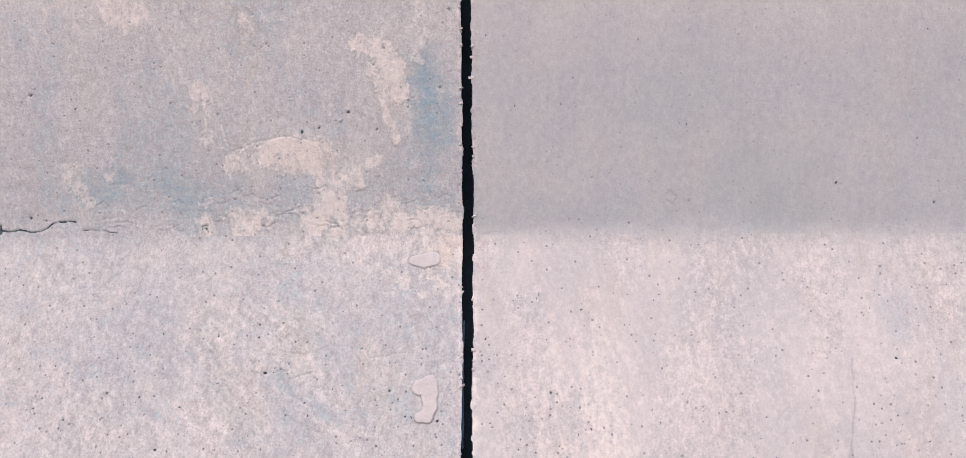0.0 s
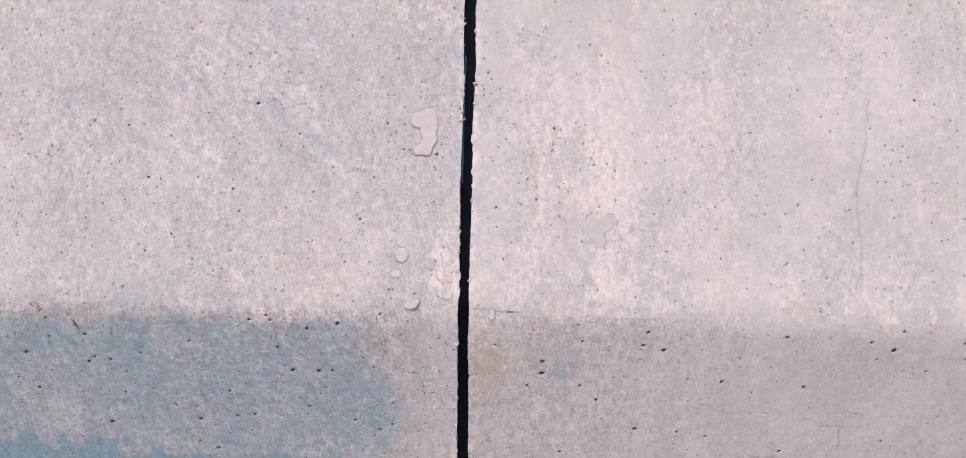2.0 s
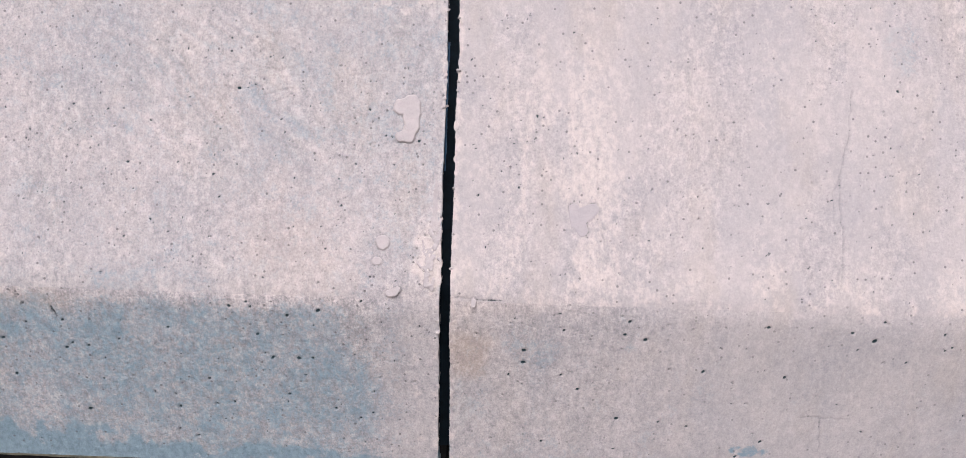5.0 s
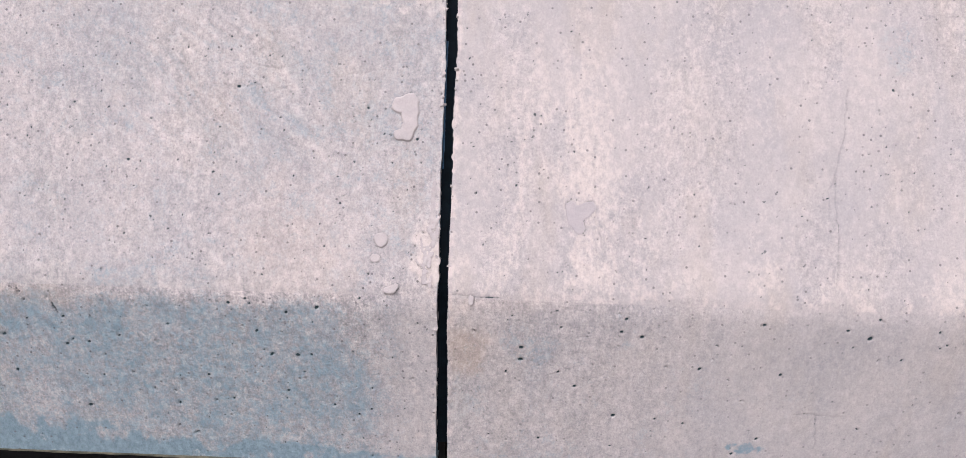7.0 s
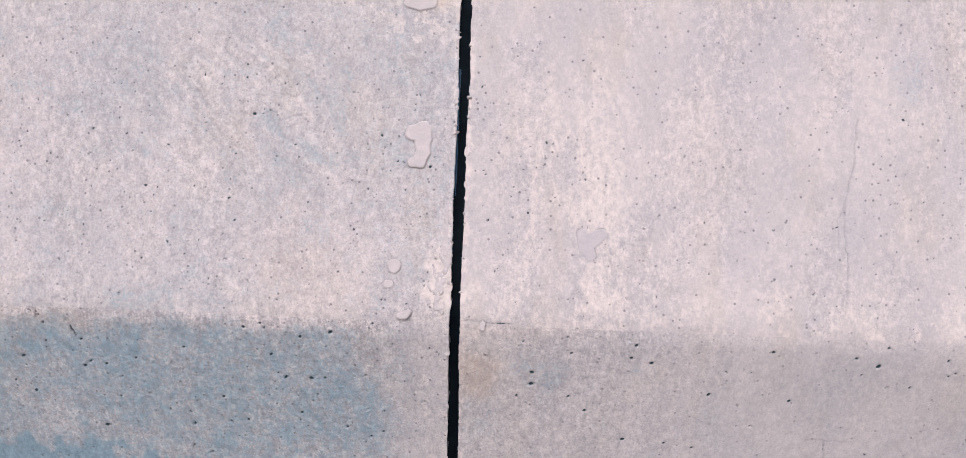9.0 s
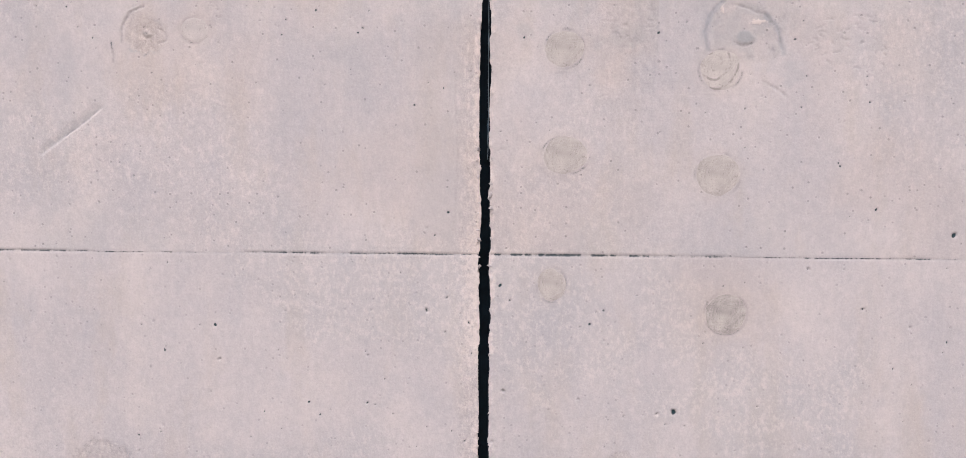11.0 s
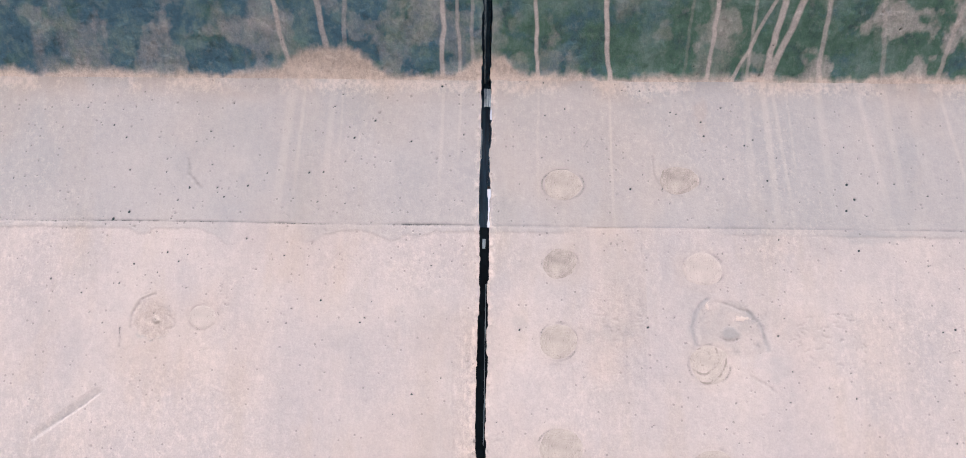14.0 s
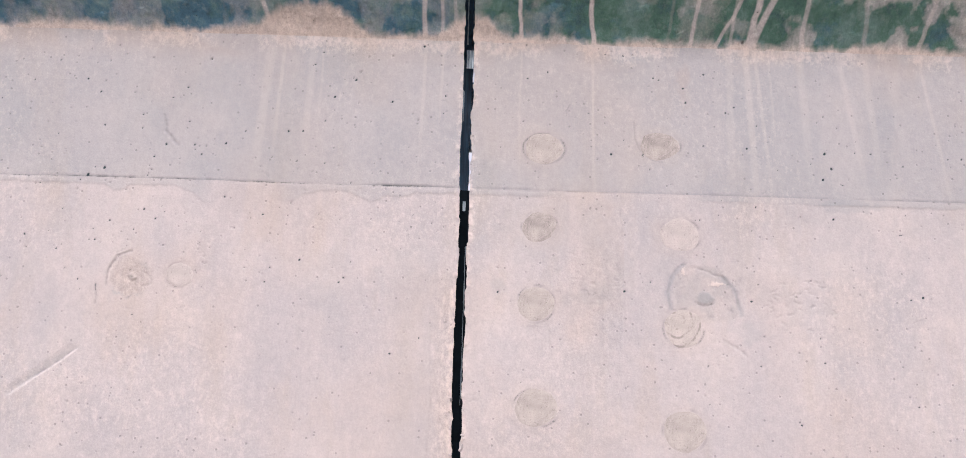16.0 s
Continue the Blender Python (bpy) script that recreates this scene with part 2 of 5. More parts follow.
CONCRETE = concrete_material()
COMBED = patch_material("combed_mortar", (0.355, 0.340, 0.318), (0.480, 0.456, 0.428), True)
PLUG = patch_material("patching_mortar", (0.310, 0.298, 0.278), (0.445, 0.424, 0.396), False)
SPECKLED_PLUG = patch_material("speckled_patching_mortar", (0.225, 0.218, 0.205), (0.440, 0.418, 0.392), False)
PALE_PLUG = patch_material("pale_patching_mortar", (0.372, 0.358, 0.345), (0.482, 0.456, 0.436), False)
SPLASH = simple_material("splashed_cement", (0.395, 0.382, 0.388), (0.480, 0.456, 0.450), 60, 0.7, 0.0012)
FLAKE = simple_material("thin_grey_cement", (0.375, 0.364, 0.380), (0.450, 0.430, 0.436), 60, 0.7, 0.0012)
FOAM = simple_material("black_joint_foam", (0.002, 0.009, 0.016), (0.005, 0.020, 0.032), 60, 0.8)
FILM = simple_material("torn_blue_film", (0.01, 0.07, 0.14), (0.55, 0.72, 0.80), 420, 0.3, 0.001, 0.6, (1, 1, 0.06))
SHEET = simple_material("dark_blue_sheet", (0.006, 0.035, 0.08), (0.03, 0.13, 0.23), 300, 0.35, 0.001, 0.5, (1, 1, 0.06))
# gutter soil is near-black: the shade beneath the wall put into its colour
SOIL = simple_material("shade_black_soil", (0.006, 0.006, 0.007), (0.016, 0.016, 0.016), 7, 0.95, 0.01)
ROAD = simple_material("bare_trodden_earth", (0.10, 0.085, 0.07), (0.19, 0.165, 0.135), 3, 0.9, 0.004)
STRAW = simple_material("dry_grass", (0.20, 0.16, 0.09), (0.32, 0.27, 0.16), 30, 0.8)

# ---- the wall's section, from the toe up: depth y, height z ----
LEAN = radians(29.5)
TOE_FOOT, TOE_TOP = (-0.1270, -0.0075), (-0.1425, 0.2660)
SLOPE_TOP, POUR_A, POUR_B, CORBEL = (0.0, 0.720), (0.0, 1.4630), (0.0, 1.9215), (0.0, 2.153)
CORBEL_TOP = (-0.42 * math.sin(LEAN), 2.153 + 0.42 * math.cos(LEAN))
CROWN = (CORBEL_TOP[0], 2.80)
BACK, HALF_GAP, LENGTH, FINE, STEP = 0.26, 0.0078, 3.0, 0.78, 0.00165

rng = np.random.default_rng(11)
LATTICE = rng.random((8, 256, 256))


def value_noise(x, y, seed):
    t = LATTICE[seed % 8]
    x, y = x + seed * 17.31, y + seed * 9.77
    i, j = np.floor(x).astype(int), np.floor(y).astype(int)
    u, v = x - i, y - j
    u, v = u * u * (3 - 2 * u), v * v * (3 - 2 * v)
    i0, i1, j0, j1 = i % 256, (i + 1) % 256, j % 256, (j + 1) % 256
    return (t[i0, j0] * (1 - u) + t[i1, j0] * u) * (1 - v) + (t[i0, j1] * (1 - u) + t[i1, j1] * u) * v


def fbm(x, y, size, octaves=4, seed=0, gain=0.55):
    total, weight, norm = 0.0, 1.0, 0.0
    for k in range(octaves):
        total = total + weight * value_noise(x / size * 2 ** k, y / size * 2 ** k, seed + k)
        norm += weight
        weight *= gain
    return total / norm


def ramp(v, lo, hi):
    t = np.clip((v - lo) / (hi - lo), 0, 1)
    return t * t * (3 - 2 * t)


def spot(X, Z, cx, cz, rx, rz, soft=0.5, wobble=0.0, seed=3):
    """1 inside an ellipse with an uneven outline, 0 outside."""
    d = np.hypot((X - cx) / rx, (Z - cz) / rz)
    if wobble:
        d = d + wobble * (fbm(X, Z, min(rx, rz) * 0.7, 4, seed) - 0.5) * 2
    return 1 - ramp(d, 1 - soft, 1.0)


def near_line(X, Z, points):
    """Distance to a broken line."""
    best = np.full(X.shape, 9.0)
    for (ax, az), (bx, bz) in zip(points, points[1:]):
        dx, dz = bx - ax, bz - az
        t = np.clip(((X - ax) * dx + (Z - az) * dz) / (dx * dx + dz * dz), 0, 1)
        best = np.minimum(best, np.hypot(X - ax - t * dx, Z - az - t * dz))
    return best


class Field:
    """Relief and stains of one face over the across (x) and up (z) grid."""

    def __init__(self, X, Z, down):
        self.X, self.Z = X, Z
        self.h = np.zeros(X.shape)
        self.stains = {k: np.zeros(X.shape) for k in ("tone_and_shade", "damp", "wash", "rust", "algae", "grime_and_shade", "porous", "mottle", "runs")}
        self.stretch = down          # metres of surface per metre of height

    def window(self, x, z, r):
        xs, zs = self.X[0], self.Z[:, 0]
        a, b = np.searchsorted(xs, (x - r, x + r))
        c, d = np.searchsorted(zs, (z - r, z + r))
        return (slice(c, d), slice(a, b)) if b > a and d > c else None

    def pit(self, x, z, r, deep, long=1.0, turn=0.0, dirt=0.9):
        w = self.window(x, z, r * max(1, long) * 1.4)
        if w is None:
            return
        dx, dz = self.X[w] - x, (self.Z[w] - z) * self.stretch
        c, s = math.cos(turn), math.sin(turn)
        u, v = (c * dx + s * dz) / long, c * dz - s * dx
        d = np.hypot(u, v) / r + 0.35 * (value_noise(self.X[w] * 260, self.Z[w] * 260, 5) - 0.5)
        k = 1 - ramp(d, 0.35, 1.05)
        self.h[w] = np.minimum(self.h[w], self.h[w] * (1 - k) - deep * k)
        # dirt in the pit and the pit's shade, both put into the colour
        self.stains["grime_and_shade"][w] = np.maximum(self.stains["grime_and_shade"][w], dirt * (1 - ramp(d, 0.3, 0.95)))

    def crack(self, points, width=0.0016, deep=0.0015, dirt=0.7, seed=1):
        pts = [points[0]]
        r = random.Random(seed)
        for (ax, az), (bx, bz) in zip(points, points[1:]):
            n = max(2, int(math.hypot(bx - ax, bz - az) / 0.008))
            for k in range(1, n + 1):
                t = k / n
                j = 0.0018 if k < n else 0
                pts.append((ax + (bx - ax) * t + r.uniform(-j, j), az + (bz - az) * t + r.uniform(-j, j)))
        for a, b in zip(pts, pts[1:]):
            w = self.window((a[0] + b[0]) / 2, (a[1] + b[1]) / 2, 0.016)
            if w is None:
                continue
            d = near_line(self.X[w], self.Z[w], [a, b])
            k = 1 - ramp(d, width * 0.3, width * 1.5)
            self.h[w] = np.minimum(self.h[w], self.h[w] - deep * k * 0.6)
            self.stains["grime_and_shade"][w] = np.maximum(self.stains["grime_and_shade"][w], dirt * k * r.uniform(0.5, 1.0))

    def add(self, name, amount):
        self.stains[name] = np.clip(self.stains[name] + amount, 0, 1)

    def scatter(self, seed, number, x0, x1, z0, z1, small, large, deep=1.0, dirt=(0.4, 0.9)):
        r = random.Random(seed)
        for _ in range(number):
            size = small + (large - small) * r.random() ** 3
            self.pit(r.uniform(x0, x1), r.uniform(z0, z1), size, size * deep * r.uniform(0.5, 1.1),
                     r.choice((1, 1, 1.3, 1.7)), r.uniform(0, 3.1), r.uniform(*dirt))


# blow holes large enough to be told apart: across, up, radius in mm
HOLES_LOWER = [(-0.257, 0.922, 3.2), (-0.172, 0.900, 6.5), (-0.241, 0.872, 5), (-0.216, 0.878, 5), (-0.131, 0.875, 4),
               (-0.653, 0.748, 5), (-0.389, 0.731, 4), (-0.575, 0.908, 3.5), (-0.489, 0.907, 2.5), (0.028, 1.006, 3),
               (0.053, 1.005, 2.6), (0.244, 0.998, 3), (0.152, 0.945, 3), (0.409, 1.012, 3), (0.647, 1.007, 3),
               (0.135, 0.908, 2.8), (0.069, 0.906, 3), (0.130, 0.821, 2.6), (0.206, 0.809, 2.6), (0.148, 0.743, 3),
               (0.162, 0.742, 2.8), (0.234, 0.737, 4), (0.530, 0.793, 4), (0.670, 0.764, 4.5), (0.188, 0.727, 3)]
# the same for the other faces, in half millimetres
HOLES_TOE_LEFT = [(-0.213, 0.237, 5), (-0.171, 0.245, 6), (-0.112, 0.261, 5), (-0.292, 0.248, 5), (-0.317, 0.251, 3), (-0.268, 0.255, 4),
                  (-0.256, 0.207, 5), (-0.238, 0.171, 6), (-0.202, 0.171, 6), (-0.331, 0.134, 5), (-0.315, 0.166, 3), (-0.45, 0.192, 4),
                  (-0.494, 0.18, 5), (-0.526, 0.176, 6), (-0.613, 0.188, 6), (-0.607, 0.131, 6), (-0.633, 0.147, 4), (-0.482, 0.128, 4),
                  (-0.524, 0.219, 5), (-0.575, 0.214, 4), (-0.466, 0.142, 3), (-0.511, 0.076, 7), (-0.379, 0.213, 4), (-0.194, 0.145, 4),
                  (-0.219, 0.113, 4), (-0.222, 0.1, 4), (-0.101, 0.086, 4), (-0.316, 0.067, 3), (-0.292, 0.185, 3), (-0.359, 0.241, 3),
                  (-0.146, 0.098, 3)]
HOLES_TOE_RIGHT = [(0.109, 0.196, 6), (0.109, 0.177, 6), (0.095, 0.244, 3), (0.089, 0.237, 3), (0.162, 0.229, 4), (0.155, 0.253, 4),
                   (0.244, 0.225, 5), (0.273, 0.218, 6), (0.249, 0.245, 5), (0.357, 0.172, 5), (0.187, 0.137, 5), (0.245, 0.091, 6),
                   (0.469, 0.167, 5), (0.579, 0.228, 7), (0.587, 0.256, 4), (0.547, 0.239, 5), (0.559, 0.214, 4), (0.434, 0.243, 5),
                   (0.375, 0.21, 3), (0.41, 0.21, 3), (0.519, 0.218, 3), (0.669, 0.241, 4), (0.675, 0.217, 3), (0.683, 0.222, 4), (0.628, 0.197, 4),
                   (0.246, 0.039, 4), (0.141, 0.048, 4), (0.305, 0.088, 4), (0.346, 0.082, 4), (0.454, 0.06, 5), (0.423, 0.033, 5)]
HOLES_UPPER_LEFT = [(-0.663, 2.07, 3), (-0.582, 2.074, 4), (-0.56, 2.054, 3), (-0.709, 2.039, 3), (-0.428, 2.065, 3), (-0.617, 1.986, 3),
                    (-0.548, 2.002, 3), (-0.492, 2.02, 3), (-0.453, 1.975, 4), (-0.469, 1.955, 3), (-0.542, 1.936, 5), (-0.565, 1.925, 5),
                    (-0.41, 1.975, 4), (-0.421, 2.011, 3), (-0.398, 1.961, 3), (-0.363, 1.979, 4), (-0.335, 1.999, 3), (-0.27, 2.001, 4),
                    (-0.203, 2.057, 4), (-0.172, 2.085, 4), (-0.115, 2.052, 4), (-0.083, 2.034, 3), (-0.036, 2.036, 3), (-0.034, 2.064, 3),
                    (-0.248, 2.002, 3), (-0.254, 1.955, 3), (-0.292, 1.96, 3), (-0.358, 1.897, 4), (-0.212, 1.953, 3), (-0.069, 2.142, 5),
                    (-0.215, 2.019, 3)]
HOLES_UPPER_RIGHT = [(0.088, 2.149, 3), (0.122, 2.107, 3), (0.091, 2.096, 3), (0.086, 2.028, 3), (0.21, 2.138, 3), (0.215, 2.137, 2),
                     (0.238, 2.137, 3), (0.284, 2.103, 3), (0.293, 2.1, 3), (0.33, 2.088, 4), (0.334, 2.065, 4), (0.362, 2.111, 4), (0.408, 2.06, 3),
                     (0.395, 2.051, 3), (0.442, 2.032, 3), (0.426, 1.996, 4), (0.22, 1.98, 4), (0.185, 2.043, 3), (0.36, 1.998, 3),
                     (0.544, 2.049, 3), (0.564, 2.032, 3), (0.544, 1.991, 5), (0.554, 1.968, 5), (0.54, 1.951, 4), (0.569, 1.943, 3),
                     (0.614, 1.993, 4), (0.639, 1.981, 3), (0.652, 1.957, 3), (0.662, 1.975, 3), (0.731, 1.988, 3), (0.752, 1.989, 4)]
HOLES_MIDDLE_LEFT = [(-0.476, 1.875, 4), (-0.458, 1.861, 3), (-0.525, 1.856, 4), (-0.544, 1.827, 4), (-0.552, 1.827, 3), (-0.599, 1.812, 3),
                     (-0.648, 1.832, 4), (-0.643, 1.813, 2), (-0.583, 1.784, 3), (-0.562, 1.768, 3), (-0.488, 1.844, 3), (-0.445, 1.872, 3),
                     (-0.428, 1.869, 2), (-0.299, 1.872, 3), (-0.316, 1.866, 2), (-0.345, 1.851, 2), (-0.24, 1.806, 4), (-0.1, 1.674, 4),
                     (-0.059, 1.698, 3), (-0.081, 1.706, 2), (-0.078, 1.86, 3), (-0.081, 1.849, 3), (-0.18, 1.775, 3), (-0.289, 1.772, 3),
                     (-0.116, 1.786, 2), (-0.448, 1.823, 2), (-0.548, 1.843, 2), (-0.592, 1.819, 2), (-0.557, 1.754, 2), (-0.477, 1.719, 2),
                     (-0.127, 1.646, 2)]
HOLES_MIDDLE_RIGHT = [(0.437, 1.906, 3), (0.661, 1.9, 3), (0.651, 1.87, 3), (0.553, 1.891, 4), (0.34, 1.899, 2), (0.353, 1.884, 3),
                      (0.346, 1.883, 2), (0.381, 1.892, 2), (0.278, 1.789, 3), (0.267, 1.789, 2), (0.437, 1.79, 3), (0.427, 1.765, 4),
                      (0.662, 1.774, 3), (0.68, 1.778, 4), (0.265, 1.719, 2), (0.361, 1.67, 3), (0.438, 1.672, 3), (0.444, 1.715, 3),
                      (0.526, 1.714, 3), (0.531, 1.679, 4), (0.589, 1.71, 2), (0.644, 1.677, 3), (0.489, 1.655, 2), (0.497, 1.653, 2),
                      (0.362, 1.616, 3), (0.491, 1.595, 3), (0.664, 1.621, 3), (0.367, 1.717, 2), (0.307, 1.664, 2), (0.054, 1.768, 4),
                      (0.24, 1.774, 5)]
HOLES_BELOW = [(0.653, 1.496, 9), (0.545, 1.531, 5), (0.272, 1.239, 9), (0.023, 1.419, 6), (-0.391, 1.357, 5), (0.494, 1.591, 4), (-0.052, 1.523, 5), (-0.071, 1.490, 4),
               (0.151, 1.365, 4), (0.170, 1.385, 4), (0.434, 1.135, 7), (0.480, 1.155, 4), (-0.466, 1.319, 4), (-0.254, 1.245, 4), (-0.320, 1.230, 3)]
# mortar plugs over tie holes: across, up, radius across, radius up
PLUGS = [(0.118, 1.986, 0.031, 0.023), (0.293, 1.995, 0.031, 0.022), (0.113, 1.866, 0.026, 0.023), (0.322, 1.860, 0.030, 0.025),
         (0.110, 1.752, 0.027, 0.026), (0.326, 1.723, 0.029, 0.028), (0.113, 1.604, 0.033, 0.026), (0.326, 1.578, 0.031, 0.030),
         (0.342, 1.382, 0.029, 0.029), (-0.413, 1.779, 0.020, 0.018), (0.096, 1.421, 0.020, 0.024)]
# rough knocked-out scars: across, up, radius
SCARS = [(-0.486, 1.776, 0.036), (0.395, 1.127, 0.052), (-0.563, 1.138, 0.058), (0.205, 1.152, 0.034)]
# set cement on the sloping foot: label, strokes of (across, up, radius), thickness
SPLASHES = (
    ("long curled splash of set cement", [[(-0.066, 0.512, 0.010), (-0.054, 0.516, 0.011), (-0.053, 0.503, 0.011), (-0.051, 0.488, 0.009), (-0.056, 0.476, 0.009), (-0.067, 0.474, 0.006)]], 0.0035),
    ("small round drop of set cement", [[(-0.085, 0.338, 0.0085)]], 0.0030),
    ("small drop of set cement", [[(-0.094, 0.314, 0.0055), (-0.090, 0.314, 0.005)]], 0.0022),
    ("small curled drop of set cement", [[(-0.075, 0.274, 0.004), (-0.068, 0.275, 0.005), (-0.063, 0.279, 0.004)]], 0.0030),
    ("flat smear of cement below the crease", [[(-0.080, 0.684, 0.006), (-0.064, 0.683, 0.010), (-0.050, 0.686, 0.009)]], 0.0025),
    ("thin flake of set cement", [[(0.168, 0.388, 0.007), (0.174, 0.372, 0.010), (0.180, 0.362, 0.008)], [(0.180, 0.380, 0.010), (0.194, 0.388, 0.008)]], 0.0016),
    ("thin drip of set cement", [[(0.0385, 0.262, 0.0030), (0.0385, 0.268, 0.0035)]], 0.0020),
)

def dress(f, face):
    """Relief and stains of one face of the wall."""
    X, Z, st = f.X, f.Z, f.stains
    f.h += (fbm(X, Z, 0.30, 3, 1) - 0.5) * 0.002 + (fbm(X, Z, 0.035, 4, 2) - 0.5) * 0.0007
    blotch = fbm(X, Z, 0.16, 5, 4)
    blotch2 = fbm(X, Z * 0.5, 0.07, 5, 6)
    left, right = (X < 0).astype(float), (X >= 0).astype(float)

    if face == "toe":
        zz = Z + 0.04 * (fbm(X, Z, 0.04, 5, 6, 0.65) - 0.5)
        below = ramp(0.276 - zz, 0.0, 0.040)
        f.add("tone_and_shade", 0.16 * left * ramp(-X, 0.25, 0.5) * spot(X, Z, -0.55, 0.275, 0.35, 0.035, 0.8, 0.5))
        # upright toe darkened below its crease: shade put into the colour
        f.add("tone_and_shade", (0.15 + left * (0.05 * ramp(-X, 0.09, 0.14) + 0.12 * ramp(blotch, 0.3, 0.7)) + 0.06 * right * ramp(blotch, 0.4, 0.7)) * below)
        mott = ramp(fbm(X, Z, 0.06, 6, 2, 0.85), 0.38, 0.66)
        f.add("mottle", left * (0.55 + 0.45 * ramp(-X, 0.05, 0.14)) + right * (0.35 + 0.3 * ramp(0.45 - X, 0.0, 0.3)))
        edge = -X + 0.05 * (fbm(X, Z * 0.35, 0.03, 4, 5) - 0.5) - 0.03 * ramp(Z, 0.16, 0.24) * (1 - ramp(Z, 0.24, 0.27))
        f.add("damp", below * left * (0.42 + mott * 0.22) * (0.45 * ramp(-X, 0.02, 0.08) + 0.55 * ramp(edge, 0.085, 0.125)) + right * (0.05 + mott * 0.20 * ramp(fbm(X, Z * 0.5, 0.05, 5, 7), 0.48, 0.62)) * below * (0.4 + 0.6 * ramp(0.40 - X, 0.0, 0.15)))
        f.add("damp", left * 0.70 * ramp(0.022 + 0.085 * (fbm(X, Z, 0.028, 5, 3) - 0.5) + 0.025 * ramp(-X, 0.25, 0.6) - Z, 0.0, 0.030) + right * 0.2 * ramp(0.03 - Z, 0, 0.05))
        f.add("damp", 0.75 * spot(X, Z, 0.440, 0.043, 0.030, 0.011, 0.6, 0.7) + 0.25 * right * spot(X, Z, 0.12, 0.19, 0.05, 0.06, 0.8, 0.6))
        f.add("rust", 0.16 * spot(X, Z, -0.56, 0.255, 0.10, 0.03, 0.8, 0.7) + 0.10 * right * ramp(Z, 0.235, 0.262) * ramp(0.27 - X, 0.0, 0.2))
        f.add("wash", left * 0.25 * ramp(fbm(X, Z, 0.018, 4, 3), 0.60, 0.75) + 0.40 * ramp(0.09 - np.abs(X + 0.02), 0.0, 0.07) * ramp(blotch2, 0.42, 0.6))
        f.add("rust", 0.30 * spot(X, Z, 0.030, 0.19, 0.05, 0.07, 0.8, 0.4))
        f.add("porous", 0.55 + 0.35 * left)
        for x, z, r in HOLES_TOE_LEFT + HOLES_TOE_RIGHT:
            f.pit(x, z, r / 2000 + 0.0005, r / 3600, 1.4, random.Random(x).uniform(0, 0.8), min(1.0, 0.45 + 0.1 * r))
        f.scatter(5, 70, -0.8, -0.02, 0.0, 0.26, 0.0015, 0.0030, 1.2, (0.5, 0.95))
        f.scatter(6, 45, 0.02, 0.8, 0.0, 0.26, 0.0015, 0.0028, 1.2, (0.5, 0.95))
        f.crack([(-0.542, 0.253), (-0.536, 0.238), (-0.530, 0.224)], 0.0022, 0.002, 0.75)
        f.scatter(7, 260, -0.8, -0.02, 0.0, 0.27, 0.0011, 0.0018, 0.6, (0.35, 0.85))
        r = random.Random(31)
        for k in range(26):
            x, z, reach = r.uniform(-0.34, -0.06), r.uniform(0.06, 0.235), r.uniform(0.008, 0.030)
            f.crack([(x, z), (x + reach * 0.5, z + r.uniform(-0.004, 0.004)), (x + reach, z + r.uniform(-0.010, 0.010))], 0.0010, 0.0007, r.uniform(0.08, 0.3), 70 + k)
        for k in range(14):
            x, z, reach = r.uniform(0.10, 0.32), r.uniform(0.13, 0.24), r.uniform(0.010, 0.028)
            f.crack([(x, z), (x + reach, z + r.uniform(-0.008, 0.008))], 0.0010, 0.0007, r.uniform(0.08, 0.3), 110 + k)
        for k in range(9):
            x, z = r.uniform(0.05, 0.24), r.uniform(0.252, 0.266)
            f.crack([(x, z), (x + r.uniform(0.03, 0.07), z - r.uniform(0.001, 0.004))], 0.0011, 0.0005, r.uniform(0.08, 0.22), 130 + k)
        f.crack([(0.517, 0.201), (0.522, 0.163), (0.518, 0.125)], 0.0009, 0.0006, 0.14, 13)
        f.crack([(0.531, 0.101), (0.536, 0.079), (0.539, 0.050)], 0.0014, 0.0012, 0.7, 4)
        f.crack([(0.500, 0.103), (0.57, 0.104)], 0.0012, 0.001, 0.4, 5)
    elif face == "slope":
        # slope darkens at its top, blending into the upright face's painted shade
        f.add("tone_and_shade", 0.20 * ramp(Z + 0.03 * (fbm(X, Z, 0.05, 4, 6) - 0.5), 0.695, 0.722) + 0.10 * left * ramp(blotch, 0.42, 0.65) + 0.06 * right * ramp(blotch, 0.4, 0.7))
        f.add("mottle", left * (0.42 + 0.32 * blotch2) + right * (0.22 + 0.22 * ramp(blotch2, 0.45, 0.65)))
        f.add("wash", 0.30 * left * ramp(fbm(X, Z, 0.04, 6, 3, 0.85), 0.46, 0.66) * ramp(blotch2, 0.35, 0.6))
        f.add("wash", 0.62 * right * ramp(fbm(X, Z * 0.3, 0.035, 6, 3, 0.65), 0.42, 0.62) * (0.35 + 0.65 * spot(X, Z, 0.16, 0.42, 0.13, 0.26, 0.9)))
        f.add("wash", 0.35 * ramp(0.36 - Z, 0.0, 0.09) * ramp(fbm(X, Z, 0.03, 5, 1), 0.46, 0.62))
